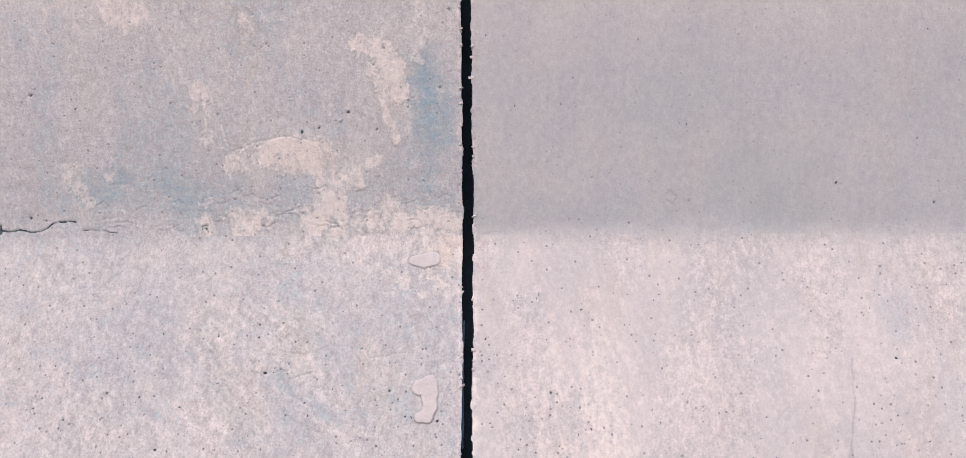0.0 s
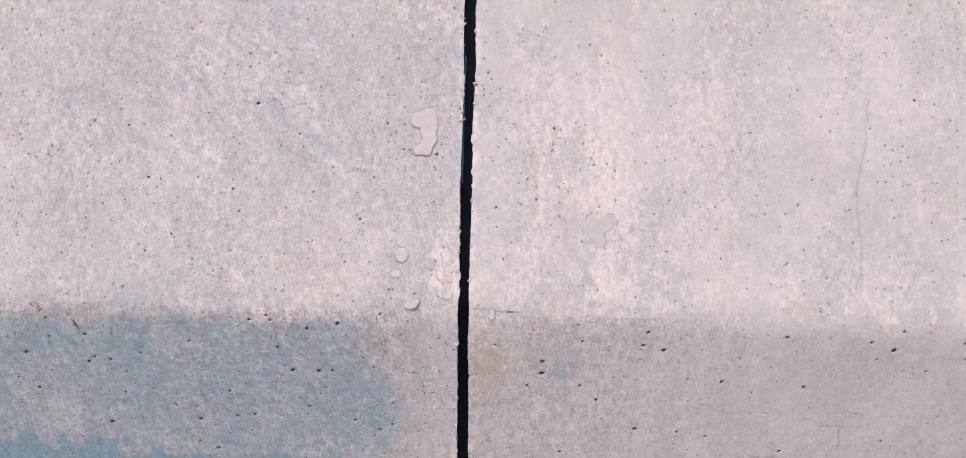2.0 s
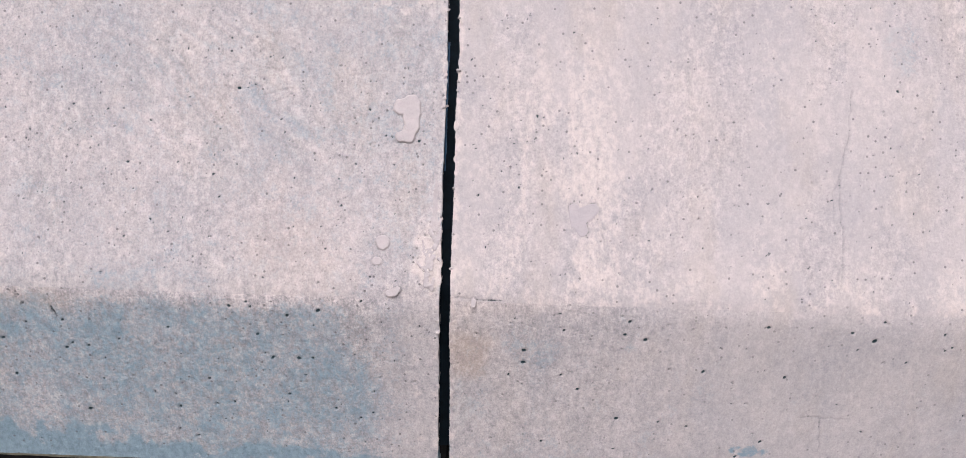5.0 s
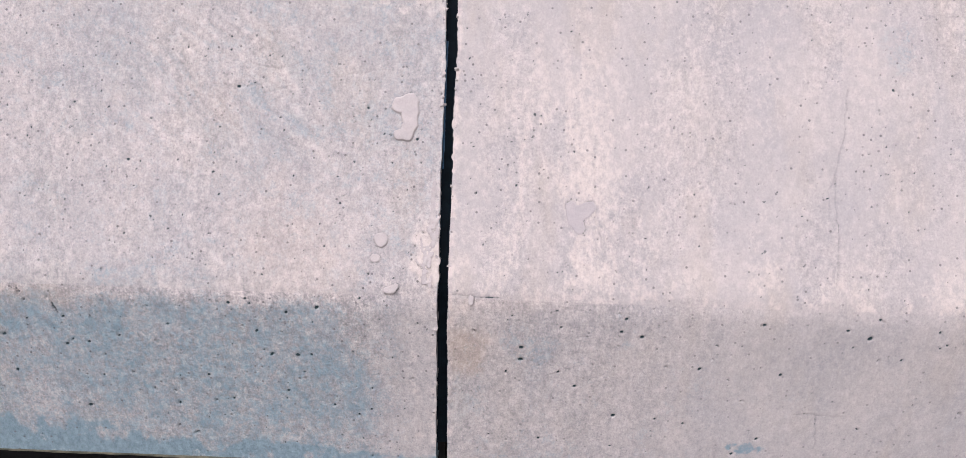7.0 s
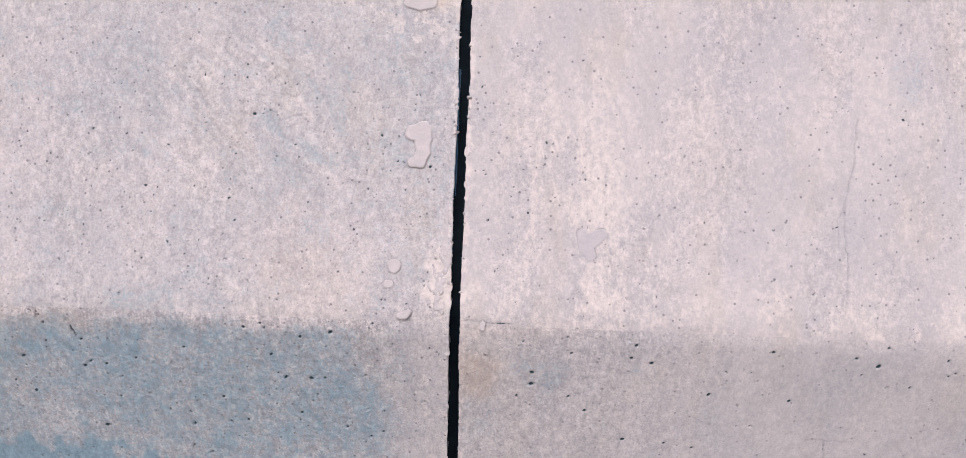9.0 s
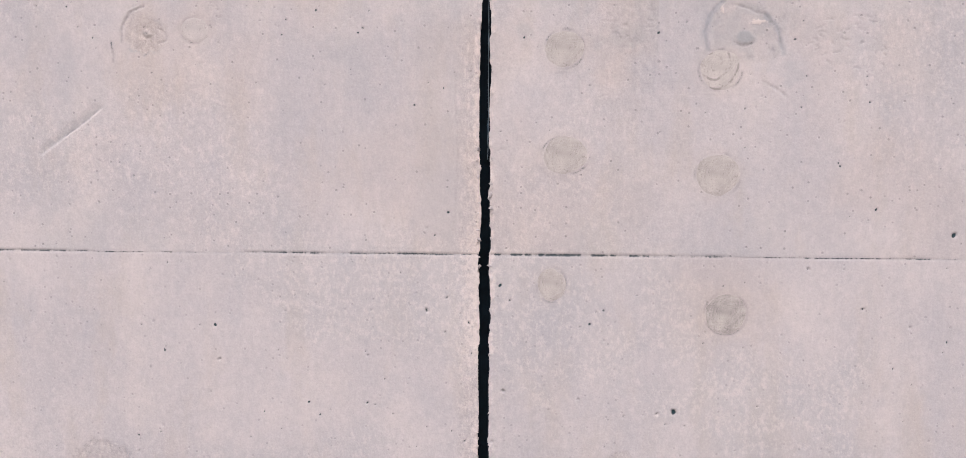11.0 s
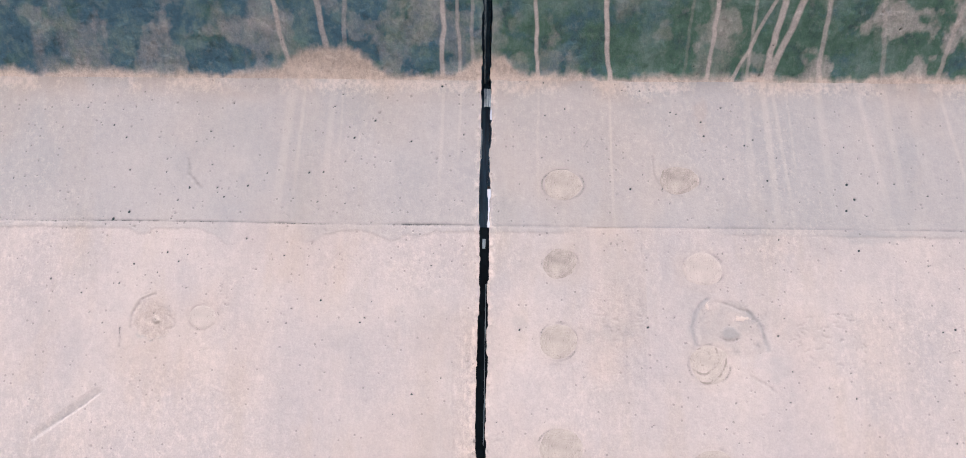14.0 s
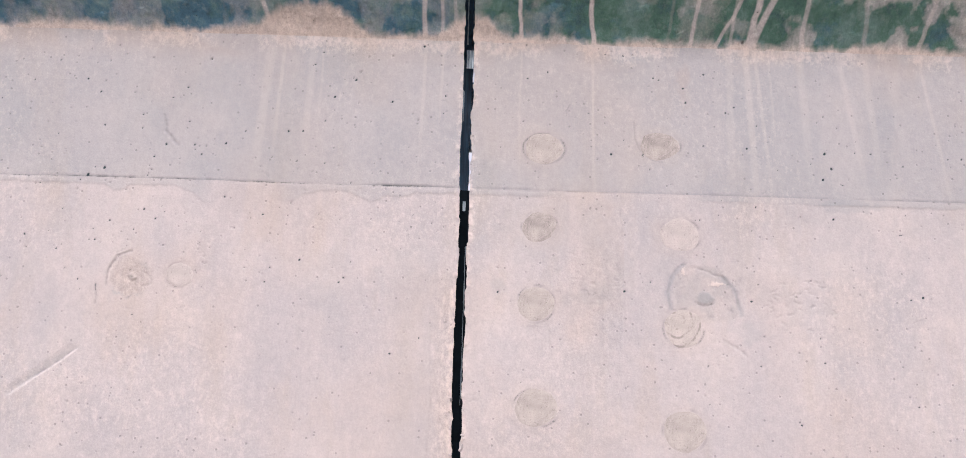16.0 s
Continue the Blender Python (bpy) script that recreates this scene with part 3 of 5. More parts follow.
        f.add("wash", 0.5 * left * ramp(Z, 0.66, 0.72) * ramp(X, -0.36, -0.12) + 0.5 * left * spot(X, Z, -0.08, 0.66, 0.13, 0.06, 0.8, 0.5) * ramp(fbm(X, Z, 0.012, 4, 5), 0.45, 0.6))
        swirl = fbm(X + 0.05 * fbm(X, Z, 0.08, 2, 7), Z * 1.8, 0.05, 5, 5)
        f.add("damp", 0.15 * left + 0.13 * ramp(swirl, 0.52, 0.72) * (0.4 + 0.6 * left))
        f.add("damp", 0.30 * spot(X, Z, 0.60, 0.60, 0.035, 0.06, 0.8, 0.6) + 0.12 * spot(X, Z, -0.42, 0.285, 0.10, 0.03, 0.8, 0.6))
        f.add("rust", 0.30 * spot(X, Z, -0.03, 0.70, 0.035, 0.04, 0.8, 0.5) + 0.12 * spot(X, Z, -0.22, 0.33, 0.10, 0.12, 0.9, 0.5))
        f.add("wash", 0.80 * left * spot(X, Z, -0.022, 0.322, 0.028, 0.062, 0.7, 0.6))
        # thin dark outline round the set splashes
        for k, (label, strokes, tall) in enumerate(SPLASHES):
            d = np.full(X.shape, 9.0)
            for st_k in strokes:
                for a, b in zip(st_k, st_k[1:] if len(st_k) > 1 else st_k):
                    du, dv = b[0] - a[0], b[1] - a[1]
                    t = np.clip(((X - a[0]) * du + (Z - a[1]) * dv) / (du * du + dv * dv + 1e-12), 0, 1)
                    d = np.minimum(d, np.hypot(X - a[0] - t * du, Z - a[1] - t * dv) - (a[2] + (b[2] - a[2]) * t))
            rim = (1 - ramp(np.abs(d), 0.0012, 0.0034)) * (0.45 + 0.55 * ramp(value_noise(X * 70, Z * 70, k), 0.3, 0.6))
            f.add("grime_and_shade", (0.5 if k == 5 else 0.42) * rim * (ramp(fbm(X, Z, 0.03, 3, 4), 0.35, 0.55) if k == 5 else 1.0))
        f.add("porous", 0.75 + 0.25 * blotch)
        f.scatter(8, 520, -0.78, -0.02, 0.28, 0.60, 0.0010, 0.0025, 0.5, (0.55, 1.0))
        f.scatter(9, 420, 0.02, 0.78, 0.28, 0.66, 0.0009, 0.0024, 0.5, (0.5, 1.0))
        f.scatter(10, 80, 0.28, 0.60, 0.36, 0.46, 0.0011, 0.0021, 0.8, (0.3, 0.6))
        # trowel swirls pressed into the skin
        turn = 2.6 * (fbm(X, Z, 0.22, 2, 6) - 0.5) - 0.5
        U, V = (X + 0.3) * np.cos(turn) + (Z - 0.55) * np.sin(turn), (Z - 0.55) * np.cos(turn) - (X + 0.3) * np.sin(turn)
        comb = fbm(U, V * 4.5, 0.055, 5, 3, 0.62)
        field = left * spot(X, Z, -0.30, 0.55, 0.36, 0.17, 0.8, 0.3)
        f.h += 0.0042 * field * (comb - 0.5)
        f.add("damp", 0.08 * field * ramp(comb, 0.50, 0.36))
        f.add("tone_and_shade", field * (0.05 + 0.20 * ramp(comb, 0.54, 0.40)) + 0.10 * left * ramp(fbm(X, Z, 0.10, 4, 2), 0.48, 0.62))
        f.add("tone_and_shade", 0.12 * left * ramp(-X, 0.25, 0.5) * ramp(0.30 - Z, 0.0, 0.03))
        f.add("wash", 0.16 * field * ramp(comb, 0.54, 0.70))
        for k, pts in enumerate(([(-0.251, 0.524), (-0.225, 0.530), (-0.199, 0.533)], [(-0.160, 0.546), (-0.12, 0.553), (-0.088, 0.558)],
                                 [(-0.33, 0.535), (-0.29, 0.528), (-0.255, 0.534)], [(-0.270, 0.560), (-0.235, 0.556), (-0.20, 0.566)], [(-0.05, 0.555), (-0.049, 0.52)])):
            f.crack(pts, 0.0012, 0.0012, 0.22, 90 + k)
        f.crack([(0.534, 0.55), (0.532, 0.50), (0.519, 0.44), (0.521, 0.40), (0.527, 0.36), (0.524, 0.30)], 0.0013, 0.0012, 0.5, 3)
        f.crack([(0.519, 0.44), (0.510, 0.42), (0.513, 0.385), (0.521, 0.37)], 0.0011, 0.0010, 0.35, 15)
        f.crack([(0.197, 0.45), (0.200, 0.41), (0.196, 0.385), (0.206, 0.36), (0.214, 0.33)], 0.0012, 0.0012, 0.35, 7)
        f.crack([(0.009, 0.2705), (0.04, 0.2700), (0.076, 0.2690)], 0.0015, 0.0014, 0.8, 8)
        r = random.Random(77)
        for k in range(12):
            x, z, reach, rise = r.uniform(-0.42, -0.10), r.uniform(0.50, 0.62), r.uniform(0.02, 0.07), r.uniform(-0.01, 0.025)
            f.crack([(x, z), (x + reach * 0.5, z + rise * 0.3), (x + reach, z + rise)], 0.0014, 0.0006, 0.10, 20 + k)
    elif face == "lower":
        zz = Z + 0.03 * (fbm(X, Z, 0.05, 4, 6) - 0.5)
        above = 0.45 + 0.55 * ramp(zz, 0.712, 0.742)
        # shade of the upright face put into its colour, fading in at the crease
        f.add("tone_and_shade", above * 0.42 * right * ramp(1.25 - Z, 0.0, 0.35) + 0.24 * left * ramp(1.15 - Z, 0.0, 0.3) + 0.15 * ramp(blotch, 0.45, 0.65) + 0.09 * above * ramp(0.80 - Z, 0.0, 0.07) * (0.6 + 0.4 * right))
        # scabs of pale cement wash on the older pour
        scab = fbm(X, Z * 0.7, 0.045, 7, 3, 0.78)
        zone = left * ramp(1.16 + 0.1 * (blotch - 0.5) - Z, 0.0, 0.12)
        torn = 0.034 * (fbm(X, Z * 0.8, 0.020, 6, 5, 0.82) - 0.5)

        def scale_of(points, reach, soft=0.5):
            return 1 - ramp(near_line(X, Z, points) + torn * (reach / 0.02), reach * (1 - soft), reach)

        crescent = scale_of([(-0.345, 0.826), (-0.31, 0.838), (-0.262, 0.847), (-0.212, 0.842), (-0.185, 0.822), (-0.168, 0.808)], 0.021, 0.25)
        crescent = np.maximum(crescent, 0.8 * scale_of([(-0.27, 0.832), (-0.225, 0.826), (-0.200, 0.795), (-0.195, 0.765)], 0.020, 0.3) * ramp(scab, 0.36, 0.50))
        plate = scale_of([(-0.150, 0.995), (-0.118, 0.985), (-0.106, 0.955), (-0.100, 0.930)], 0.019, 0.2)
        plate = np.maximum(plate, 0.8 * scale_of([(-0.140, 0.965), (-0.122, 0.930), (-0.116, 0.895), (-0.100, 0.860)], 0.010, 0.6))
        plate = np.maximum(plate, 0.75 * scale_of([(-0.066, 1.060), (-0.062, 1.010), (-0.070, 0.975)], 0.013, 0.4))
        faint = 0.50 * scale_of([(-0.392, 0.926), (-0.366, 0.905), (-0.372, 0.868)], 0.030, 0.7) + 0.38 * scale_of([(-0.617, 0.925), (-0.600, 0.86), (-0.585, 0.80), (-0.548, 0.770)], 0.018, 0.8)
        faint = faint + 0.38 * scale_of([(-0.54, 0.89), (-0.525, 0.85), (-0.53, 0.80)], 0.016, 0.8) + 0.42 * scale_of([(-0.32, 1.030), (-0.25, 1.045), (-0.17, 1.050)], 0.028, 0.7)
        flake = scale_of([(-0.150, 0.822), (-0.134, 0.830)], 0.012, 0.3)
        crust = left * ramp(X, -0.60, -0.22) * ramp(0.790 + torn - Z, 0.0, 0.05)
        pale = np.clip(0.74 * crescent * (0.35 + 0.65 * ramp(scab, 0.36, 0.56)) + 0.80 * plate * (0.5 + 0.5 * ramp(scab, 0.36, 0.52)) + 0.45 * flake + faint * ramp(scab, 0.40, 0.56), 0, 1)
        pale = pale + zone * 0.34 * ramp(scab, 0.55, 0.66) + crust * (0.30 + 0.45 * ramp(scab, 0.48, 0.60))
        f.add("wash", pale * 0.85)
        f.h += 0.0006 * ramp(pale, 0.25, 0.5) + 0.0022 * zone * (fbm(X, Z, 0.022, 4, 7) - 0.5)
        rim = ramp(pale, 0.10, 0.22) * (1 - ramp(pale, 0.22, 0.40)) * ramp(scab, 0.42, 0.52)
        f.add("damp", 0.18 * zone * rim)
        f.add("damp", zone * 0.36 * spot(X, Z, -0.050, 0.91, 0.050, 0.13, 0.8, 0.8) + zone * (0.10 + 0.16 * ramp(blotch2, 0.48, 0.66)) + 0.22 * left * spot(X, Z, -0.47, 0.785, 0.22, 0.045, 0.8, 0.6))
        f.add("damp", right * 0.16 * ramp(blotch2, 0.5, 0.7) * ramp(1.2 - Z, 0.0, 0.2))
        f.add("wash", 0.25 * (1 - zone) * ramp(Z, 1.08, 1.22) * ramp(blotch, 0.45, 0.62) + 0.5 * spot(X, Z, -0.50, 1.060, 0.045, 0.040, 0.3, 0.6, 2))
        f.add("rust", 0.12 * spot(X, Z, -0.25, 0.84, 0.09, 0.04, 0.8, 0.4) + 0.15 * spot(X, Z, 0.33, 1.40, 0.12, 0.12, 0.9))
        f.add("porous", 0.30 + 0.3 * zone)
        f.add("mottle", 0.28 - 0.12 * ramp(Z, 1.05, 1.25) + 0.26 * zone)
        for x, z, r in HOLES_LOWER:
            f.pit(x, z, r / 1600, r / 5000, 1.5, random.Random(x).uniform(0, 3), 0.72)
        for x, z, r in HOLES_BELOW:
            f.pit(x, z, r / 2300 + 0.0007, r / 5000, 1.4, random.Random(x).uniform(0, 3), min(1.0, 0.55 + 0.09 * r))
        f.scatter(11, 90, -0.84, -0.02, 0.74, 1.1, 0.0014, 0.0026, 1.0, (0.3, 0.8))
        f.scatter(12, 70, 0.02, 0.84, 0.73, 1.1, 0.0013, 0.0022, 1.0, (0.3, 0.8))
        f.scatter(13, 160, -0.84, 0.84, 1.1, 1.45, 0.0015, 0.0028, 1.0, (0.4, 0.9))
        f.crack([(-0.78, 0.731), (-0.702, 0.730), (-0.638, 0.7285), (-0.620, 0.740), (-0.585, 0.742)], 0.0015, 0.0018, 0.9, 2)
        f.crack([(-0.575, 0.730), (-0.548, 0.729), (-0.522, 0.726)], 0.0013, 0.0015, 0.75, 3)
        f.crack([(-0.700, 0.737), (-0.700, 0.726)], 0.0030, 0.0020, 0.9, 16)
        f.crack([(-0.395, 0.724), (-0.394, 0.735), (-0.386, 0.736), (-0.385, 0.726)], 0.0013, 0.0012, 0.7, 17)
        r = random.Random(52)
        for k in range(44):
            x, z, reach = r.uniform(-0.62, -0.03), 0.722 + abs(r.gauss(0, 0.035)), r.uniform(0.008, 0.035)
            f.crack([(x, z), (x + reach * 0.5, z + r.uniform(-0.004, 0.006)), (x + reach, z + r.uniform(-0.006, 0.010))], 0.0010, 0.0012, r.uniform(0.15, 0.55), 60 + k)
        f.crack([(0.285, 0.775), (0.294, 0.784), (0.303, 0.775), (0.297, 0.764), (0.287, 0.771)], 0.0012, 0.001, 0.5, 9)
        f.crack([(-0.345, 0.845), (-0.31, 0.858), (-0.26, 0.866), (-0.21, 0.856)], 0.0014, 0.001, 0.35, 12)
        f.crack([(0.02, 0.7225), (0.05, 0.724)], 0.0010, 0.0005, 0.3, 14)
    elif face in ("middle", "upper"):
        f.add("wash", 0.20 * ramp(blotch, 0.38, 0.66) * (1.0 if face == "middle" else 0.6))
        # the upper face carries the overhang's soft shade in its colour
        f.add("tone_and_shade", 0.16 * ramp(blotch2, 0.45, 0.7) + (0.42 if face == "upper" else 0.0))
        f.add("rust", 0.10 * ramp(fbm(X, Z, 0.2, 3, 7), 0.5, 0.7) + 0.12 * (X < 0.237 + 0.004 * blotch2) * spot(X, Z, 0.21, 1.80, 0.08, 0.12, 0.8, 0.7) + 0.05 * spot(X, Z, 0.19, 1.70, 0.05, 0.09, 0.7, 0.6))
        patch = (X < 0.237 + 0.004 * blotch2) * spot(X, Z, 0.19, 1.78, 0.10, 0.14, 0.9, 0.9)
        f.add("mottle", 0.14 * patch)
        f.add("tone_and_shade", 0.14 * patch * ramp(fbm(X, Z * 0.6, 0.03, 5, 2), 0.42, 0.6))
        f.add("tone_and_shade", 0.14 * (X < 0.237 + 0.004 * blotch2) * spot(X, Z, 0.20, 1.79, 0.07, 0.08, 0.8, 0.9) + 0.25 * spot(X, Z, 0.185, 1.768, 0.045, 0.022, 0.6, 0.8) + 0.2 * spot(X, Z, 0.055, 1.775, 0.018, 0.015, 0.6, 0.6))
        f.add("porous", 0.45)
        f.add("mottle", 0.12 + 0.12 * blotch)
        for x, z, r in HOLES_UPPER_LEFT + HOLES_UPPER_RIGHT + HOLES_MIDDLE_LEFT + HOLES_MIDDLE_RIGHT + HOLES_BELOW:
            f.pit(x, z, r / 2300 + 0.0007, r / 5000, 1.2, random.Random(x).uniform(0, 3), min(1.0, 0.55 + 0.09 * r))
        f.scatter(21, 200, -0.78, -0.02, 1.78, 2.13, 0.0011, 0.0019, 1.1, (0.35, 0.85))
        f.scatter(22, 90, 0.02, 0.78, 1.86, 2.12, 0.0011, 0.0018, 1.1, (0.35, 0.85))
        f.scatter(23, 110, -0.78, 0.78, 1.48, 1.86, 0.0011, 0.0017, 1.0, (0.3, 0.7))
        r = random.Random(64)
        for k in range(34):
            x, z, reach = r.uniform(-0.7, 0.7), r.uniform(1.60, 2.10), r.uniform(0.004, 0.014)
            f.crack([(x, z), (x + reach, z + r.uniform(-0.006, 0.006))], 0.0010, 0.0006, r.uniform(0.10, 0.35), 150 + k)
        # pale runs below the overhang: across, half width, length, drift per metre, strength
        for x, wide, deep, drift, amount in ((-0.304, 0.008, 0.30, -0.06, 0.30), (-0.285, 0.003, 0.25, -0.03, 0.30), (-0.240, 0.006, 0.28, -0.02, 0.22), (-0.225, 0.002, 0.20, 0.0, 0.25),
                                             (-0.068, 0.003, 0.26, 0.0, 0.35), (-0.041, 0.0022, 0.18, 0.0, 0.35), (0.081, 0.0020, 0.30, 0.0, 0.30), (0.190, 0.0024, 0.30, 0.02, 0.50),
                                             (0.402, 0.006, 0.26, 0.0, 0.22), (0.426, 0.0055, 0.30, 0.06, 0.38), (0.440, 0.003, 0.30, 0.10, 0.35), (0.462, 0.0018, 0.22, 0.05, 0.25),
                                             (0.511, 0.007, 0.26, 0.05, 0.22), (0.570, 0.005, 0.28, 0.16, 0.32), (0.610, 0.006, 0.26, 0.08, 0.26), (0.695, 0.0032, 0.30, 0.16, 0.38), (0.650, 0.010, 0.22, 0.1, 0.15)):
            centre = x + drift * (2.153 - Z) + 0.004 * (fbm(Z * 0 + x, Z, 0.10, 2, 5) - 0.5)
            f.add("runs", 0.75 * amount * (1 - ramp(np.abs(X - centre) / wide, 0.45, 1.25)) * ramp(Z, 2.153 - deep, 2.153 - deep * 0.35) * (0.7 + 0.3 * blotch2))
        f.add("wash", 0.55 * ramp(Z, 2.118, 2.15) * ramp(blotch2, 0.35, 0.55))
        f.add("rust", 0.22 * ramp(Z, 2.10, 2.15) * ramp(fbm(X, Z, 0.08, 3, 6), 0.45, 0.65) + 0.16 * spot(X, Z, 0.33, 2.09, 0.016, 0.05, 0.8, 0.6))
        f.crack([(-0.045, 1.49), (-0.04, 1.60), (-0.045, 1.72)], 0.002, 0.0005, 0.08, 31)
        if face == "middle":
            # skim of mortar smeared below the pour line
            smear = ramp(Z + 0.006 * (fbm(X, Z, 0.012, 4, 3) - 0.5) + 0.012 + 0.030 * ramp(fbm(X, Z * 0 + 2, 0.09, 3, 4), 0.45, 0.7) * left, 1.922, 1.925) * ramp(fbm(X, Z * 0 + 1, 0.20, 2, 6), 0.42, 0.55)
            f.h += 0.0006 * smear
            f.add("tone_and_shade", 0.28 * smear)
            f.add("tone_and_shade", 0.25 * spot(X, Z, 0.575, 1.912, 0.055, 0.013, 0.3, 0.4))
            # trowel gouge
            d = near_line(X, Z, [(-0.635, 1.606), (-0.557, 1.665)])
            wedge = ramp(0.013 - d, 0, 0.012) * ramp(Z - 1.665 - (X + 0.557) * 0.75, -0.004, 0.0)
            f.h -= 0.0015 * wedge
            f.add("tone_and_shade", 0.22 * wedge)
            f.crack([(-0.605, 1.629), (-0.580, 1.647), (-0.557, 1.665)], 0.0016, 0.0012, 0.42, 33)
            f.crack([(-0.535, 1.762), (-0.533, 1.734)], 0.0016, 0.001, 0.6, 34)
            f.crack([(-0.487, 1.812), (-0.507, 1.804), (-0.517, 1.786), (-0.519, 1.762)], 0.0018, 0.0014, 0.42, 39)
            f.crack([(-0.470, 1.782), (-0.456, 1.774), (-0.455, 1.764), (-0.468, 1.760)], 0.0013, 0.001, 0.35, 40)
            # broken-out pocket round a sawn tie, with its boss and a white chip
            hollow = 1 - ramp(near_line(X, Z, [(0.338, 1.790), (0.342, 1.762), (0.382, 1.756), (0.366, 1.784), (0.338, 1.790)]) + 0.012 * (fbm(X, Z, 0.02, 4, 2) - 0.5), 0.022, 0.030)
            f.h -= hollow * (0.0002 + 0.0009 * fbm(X, Z, 0.010, 5, 5, 0.7))
            for rim in ([(0.326, 1.816), (0.309, 1.797), (0.303, 1.775), (0.308, 1.750)], [(0.388, 1.798), (0.402, 1.780), (0.411, 1.746)]):
                f.add("tone_and_shade", 0.38 * (1 - ramp(near_line(X, Z, rim) + 0.008 * (fbm(X, Z, 0.012, 4, 3) - 0.5), 0.001, 0.006)))
            f.add("tone_and_shade", 0.12 * hollow + 0.22 * hollow * ramp(fbm(X, Z, 0.02, 4, 6), 0.42, 0.6))
            f.add("rust", 0.08 * hollow)
            f.crack([(0.330, 1.818), (0.319, 1.812), (0.308, 1.795), (0.303, 1.775), (0.307, 1.752)], 0.0020, 0.0005, 0.40, 35)
            f.crack([(0.307, 1.752), (0.318, 1.748), (0.330, 1.752)], 0.0020, 0.0006, 0.50, 43)
            f.crack([(0.384, 1.800), (0.398, 1.786), (0.406, 1.768), (0.412, 1.744)], 0.0020, 0.0005, 0.42, 36)
            f.crack([(0.345, 1.812), (0.365, 1.806), (0.384, 1.800)], 0.0016, 0.0012, 0.25, 44)
            boss = spot(X, Z, 0.357, 1.768, 0.016, 0.012, 0.55, 0.25, 6)
            f.h += 0.0008 * boss
            f.add("tone_and_shade", 0.50 * boss)
            f.crack([(0.343, 1.762), (0.356, 1.756), (0.370, 1.760)], 0.0016, 0.001, 0.5, 45)
            chip = spot(X, Z, 0.375, 1.789, 0.012, 0.0035, 0.4, 1.1, 2) + spot(X, Z, 0.327, 1.806, 0.003, 0.006, 0.4, 0.9, 3)
            f.add("wash", chip)
            f.h += 0.0006 * chip
            r = random.Random(9)
            for k in range(60):
                q = r.uniform(0, 6.28)
                far = r.choice((1.0, 1.0, r.uniform(0.3, 1.0)))
                x, z = 0.357 + far * 0.052 * math.cos(q) + r.gauss(0, 0.003), 1.776 + far * 0.036 * math.sin(q) + r.gauss(0, 0.003)
                f.crack([(x, z), (x + r.uniform(-0.006, 0.006), z + r.uniform(-0.007, 0.007))], r.uniform(0.001, 0.0018), 0.0003, r.uniform(0.06, 0.30), 260 + k)
            f.add("tone_and_shade", 0.22 * spot(X, Z, 0.425, 1.718, 0.030, 0.022, 0.5, 0.8) + 0.14 * spot(X, Z, 0.50, 1.765, 0.06, 0.035, 0.7, 1.0))
            f.crack([(0.384, 1.708), (0.402, 1.698), (0.418, 1.685)], 0.0020, 0.001, 0.22, 52)
            f.crack([(0.129, 1.716), (0.131, 1.687)], 0.0018, 0.0005, 0.18, 53)
            f.crack([(0.168, 1.722), (0.169, 1.701)], 0.0016, 0.0005, 0.15, 54)
            f.crack([(0.234, 1.895), (0.236, 1.855)], 0.0014, 0.0006, 0.16, 55)
            f.crack([(0.238, 1.790), (0.241, 1.724)], 0.0014, 0.0006, 0.16, 56)
            r = random.Random(18)
            for k in range(30):
                x, z = r.gauss(0.49, 0.035), r.gauss(1.765, 0.022)
                f.crack([(x, z), (x + r.uniform(0.003, 0.012), z + r.uniform(-0.006, 0.004))], 0.0012, 0.001, r.uniform(0.1, 0.4), 190 + k)
            for k in range(16):
                x, z = r.gauss(0.19, 0.022), r.gauss(1.780, 0.010)
                f.crack([(x, z), (x + r.uniform(0.003, 0.010), z + r.uniform(-0.004, 0.004))], 0.0011, 0.001, r.uniform(0.1, 0.3), 230 + k)
        else:
            f.crack([(-0.46, 2.02), (-0.455, 1.995), (-0.435, 1.975)], 0.0025, 0.0015, 0.3, 37)
            f.crack([(0.254, 2.032), (0.255, 2.008), (0.264, 1.988), (0.276, 1.977), (0.297, 1.970)], 0.0014, 0.0012, 0.45, 38)
            f.crack([(0.156, 2.056), (0.151, 2.038)], 0.0010, 0.001, 0.4, 57)
            f.scatter(24, 26, 0.265, 0.295, 1.977, 2.000, 0.0012, 0.0024, 1.0, (0.5, 0.9))
    elif face == "corbel":
        up = (Z - 2.153)
        edge = 0.004 + 0.034 * spot(X, Z * 0 + 1, -0.245, 1, 0.115, 1, 0.9) + 0.024 * spot(X, Z * 0 + 1, 0.004, 1, 0.055, 1, 0.8)
        edge = edge + 0.022 * (fbm(X, Z * 0 + 3, 0.06, 6, 2, 0.58) - 0.5) + 0.012 * (fbm(X, Z, 0.01, 3, 5) - 0.5)
        algae = ramp(up - edge, -0.006, 0.012) * (0.70 + 0.30 * ramp(blotch2, 0.3, 0.5))
        bare = 0.75 * ramp(fbm(X, Z, 0.05, 5, 6), 0.52, 0.64)
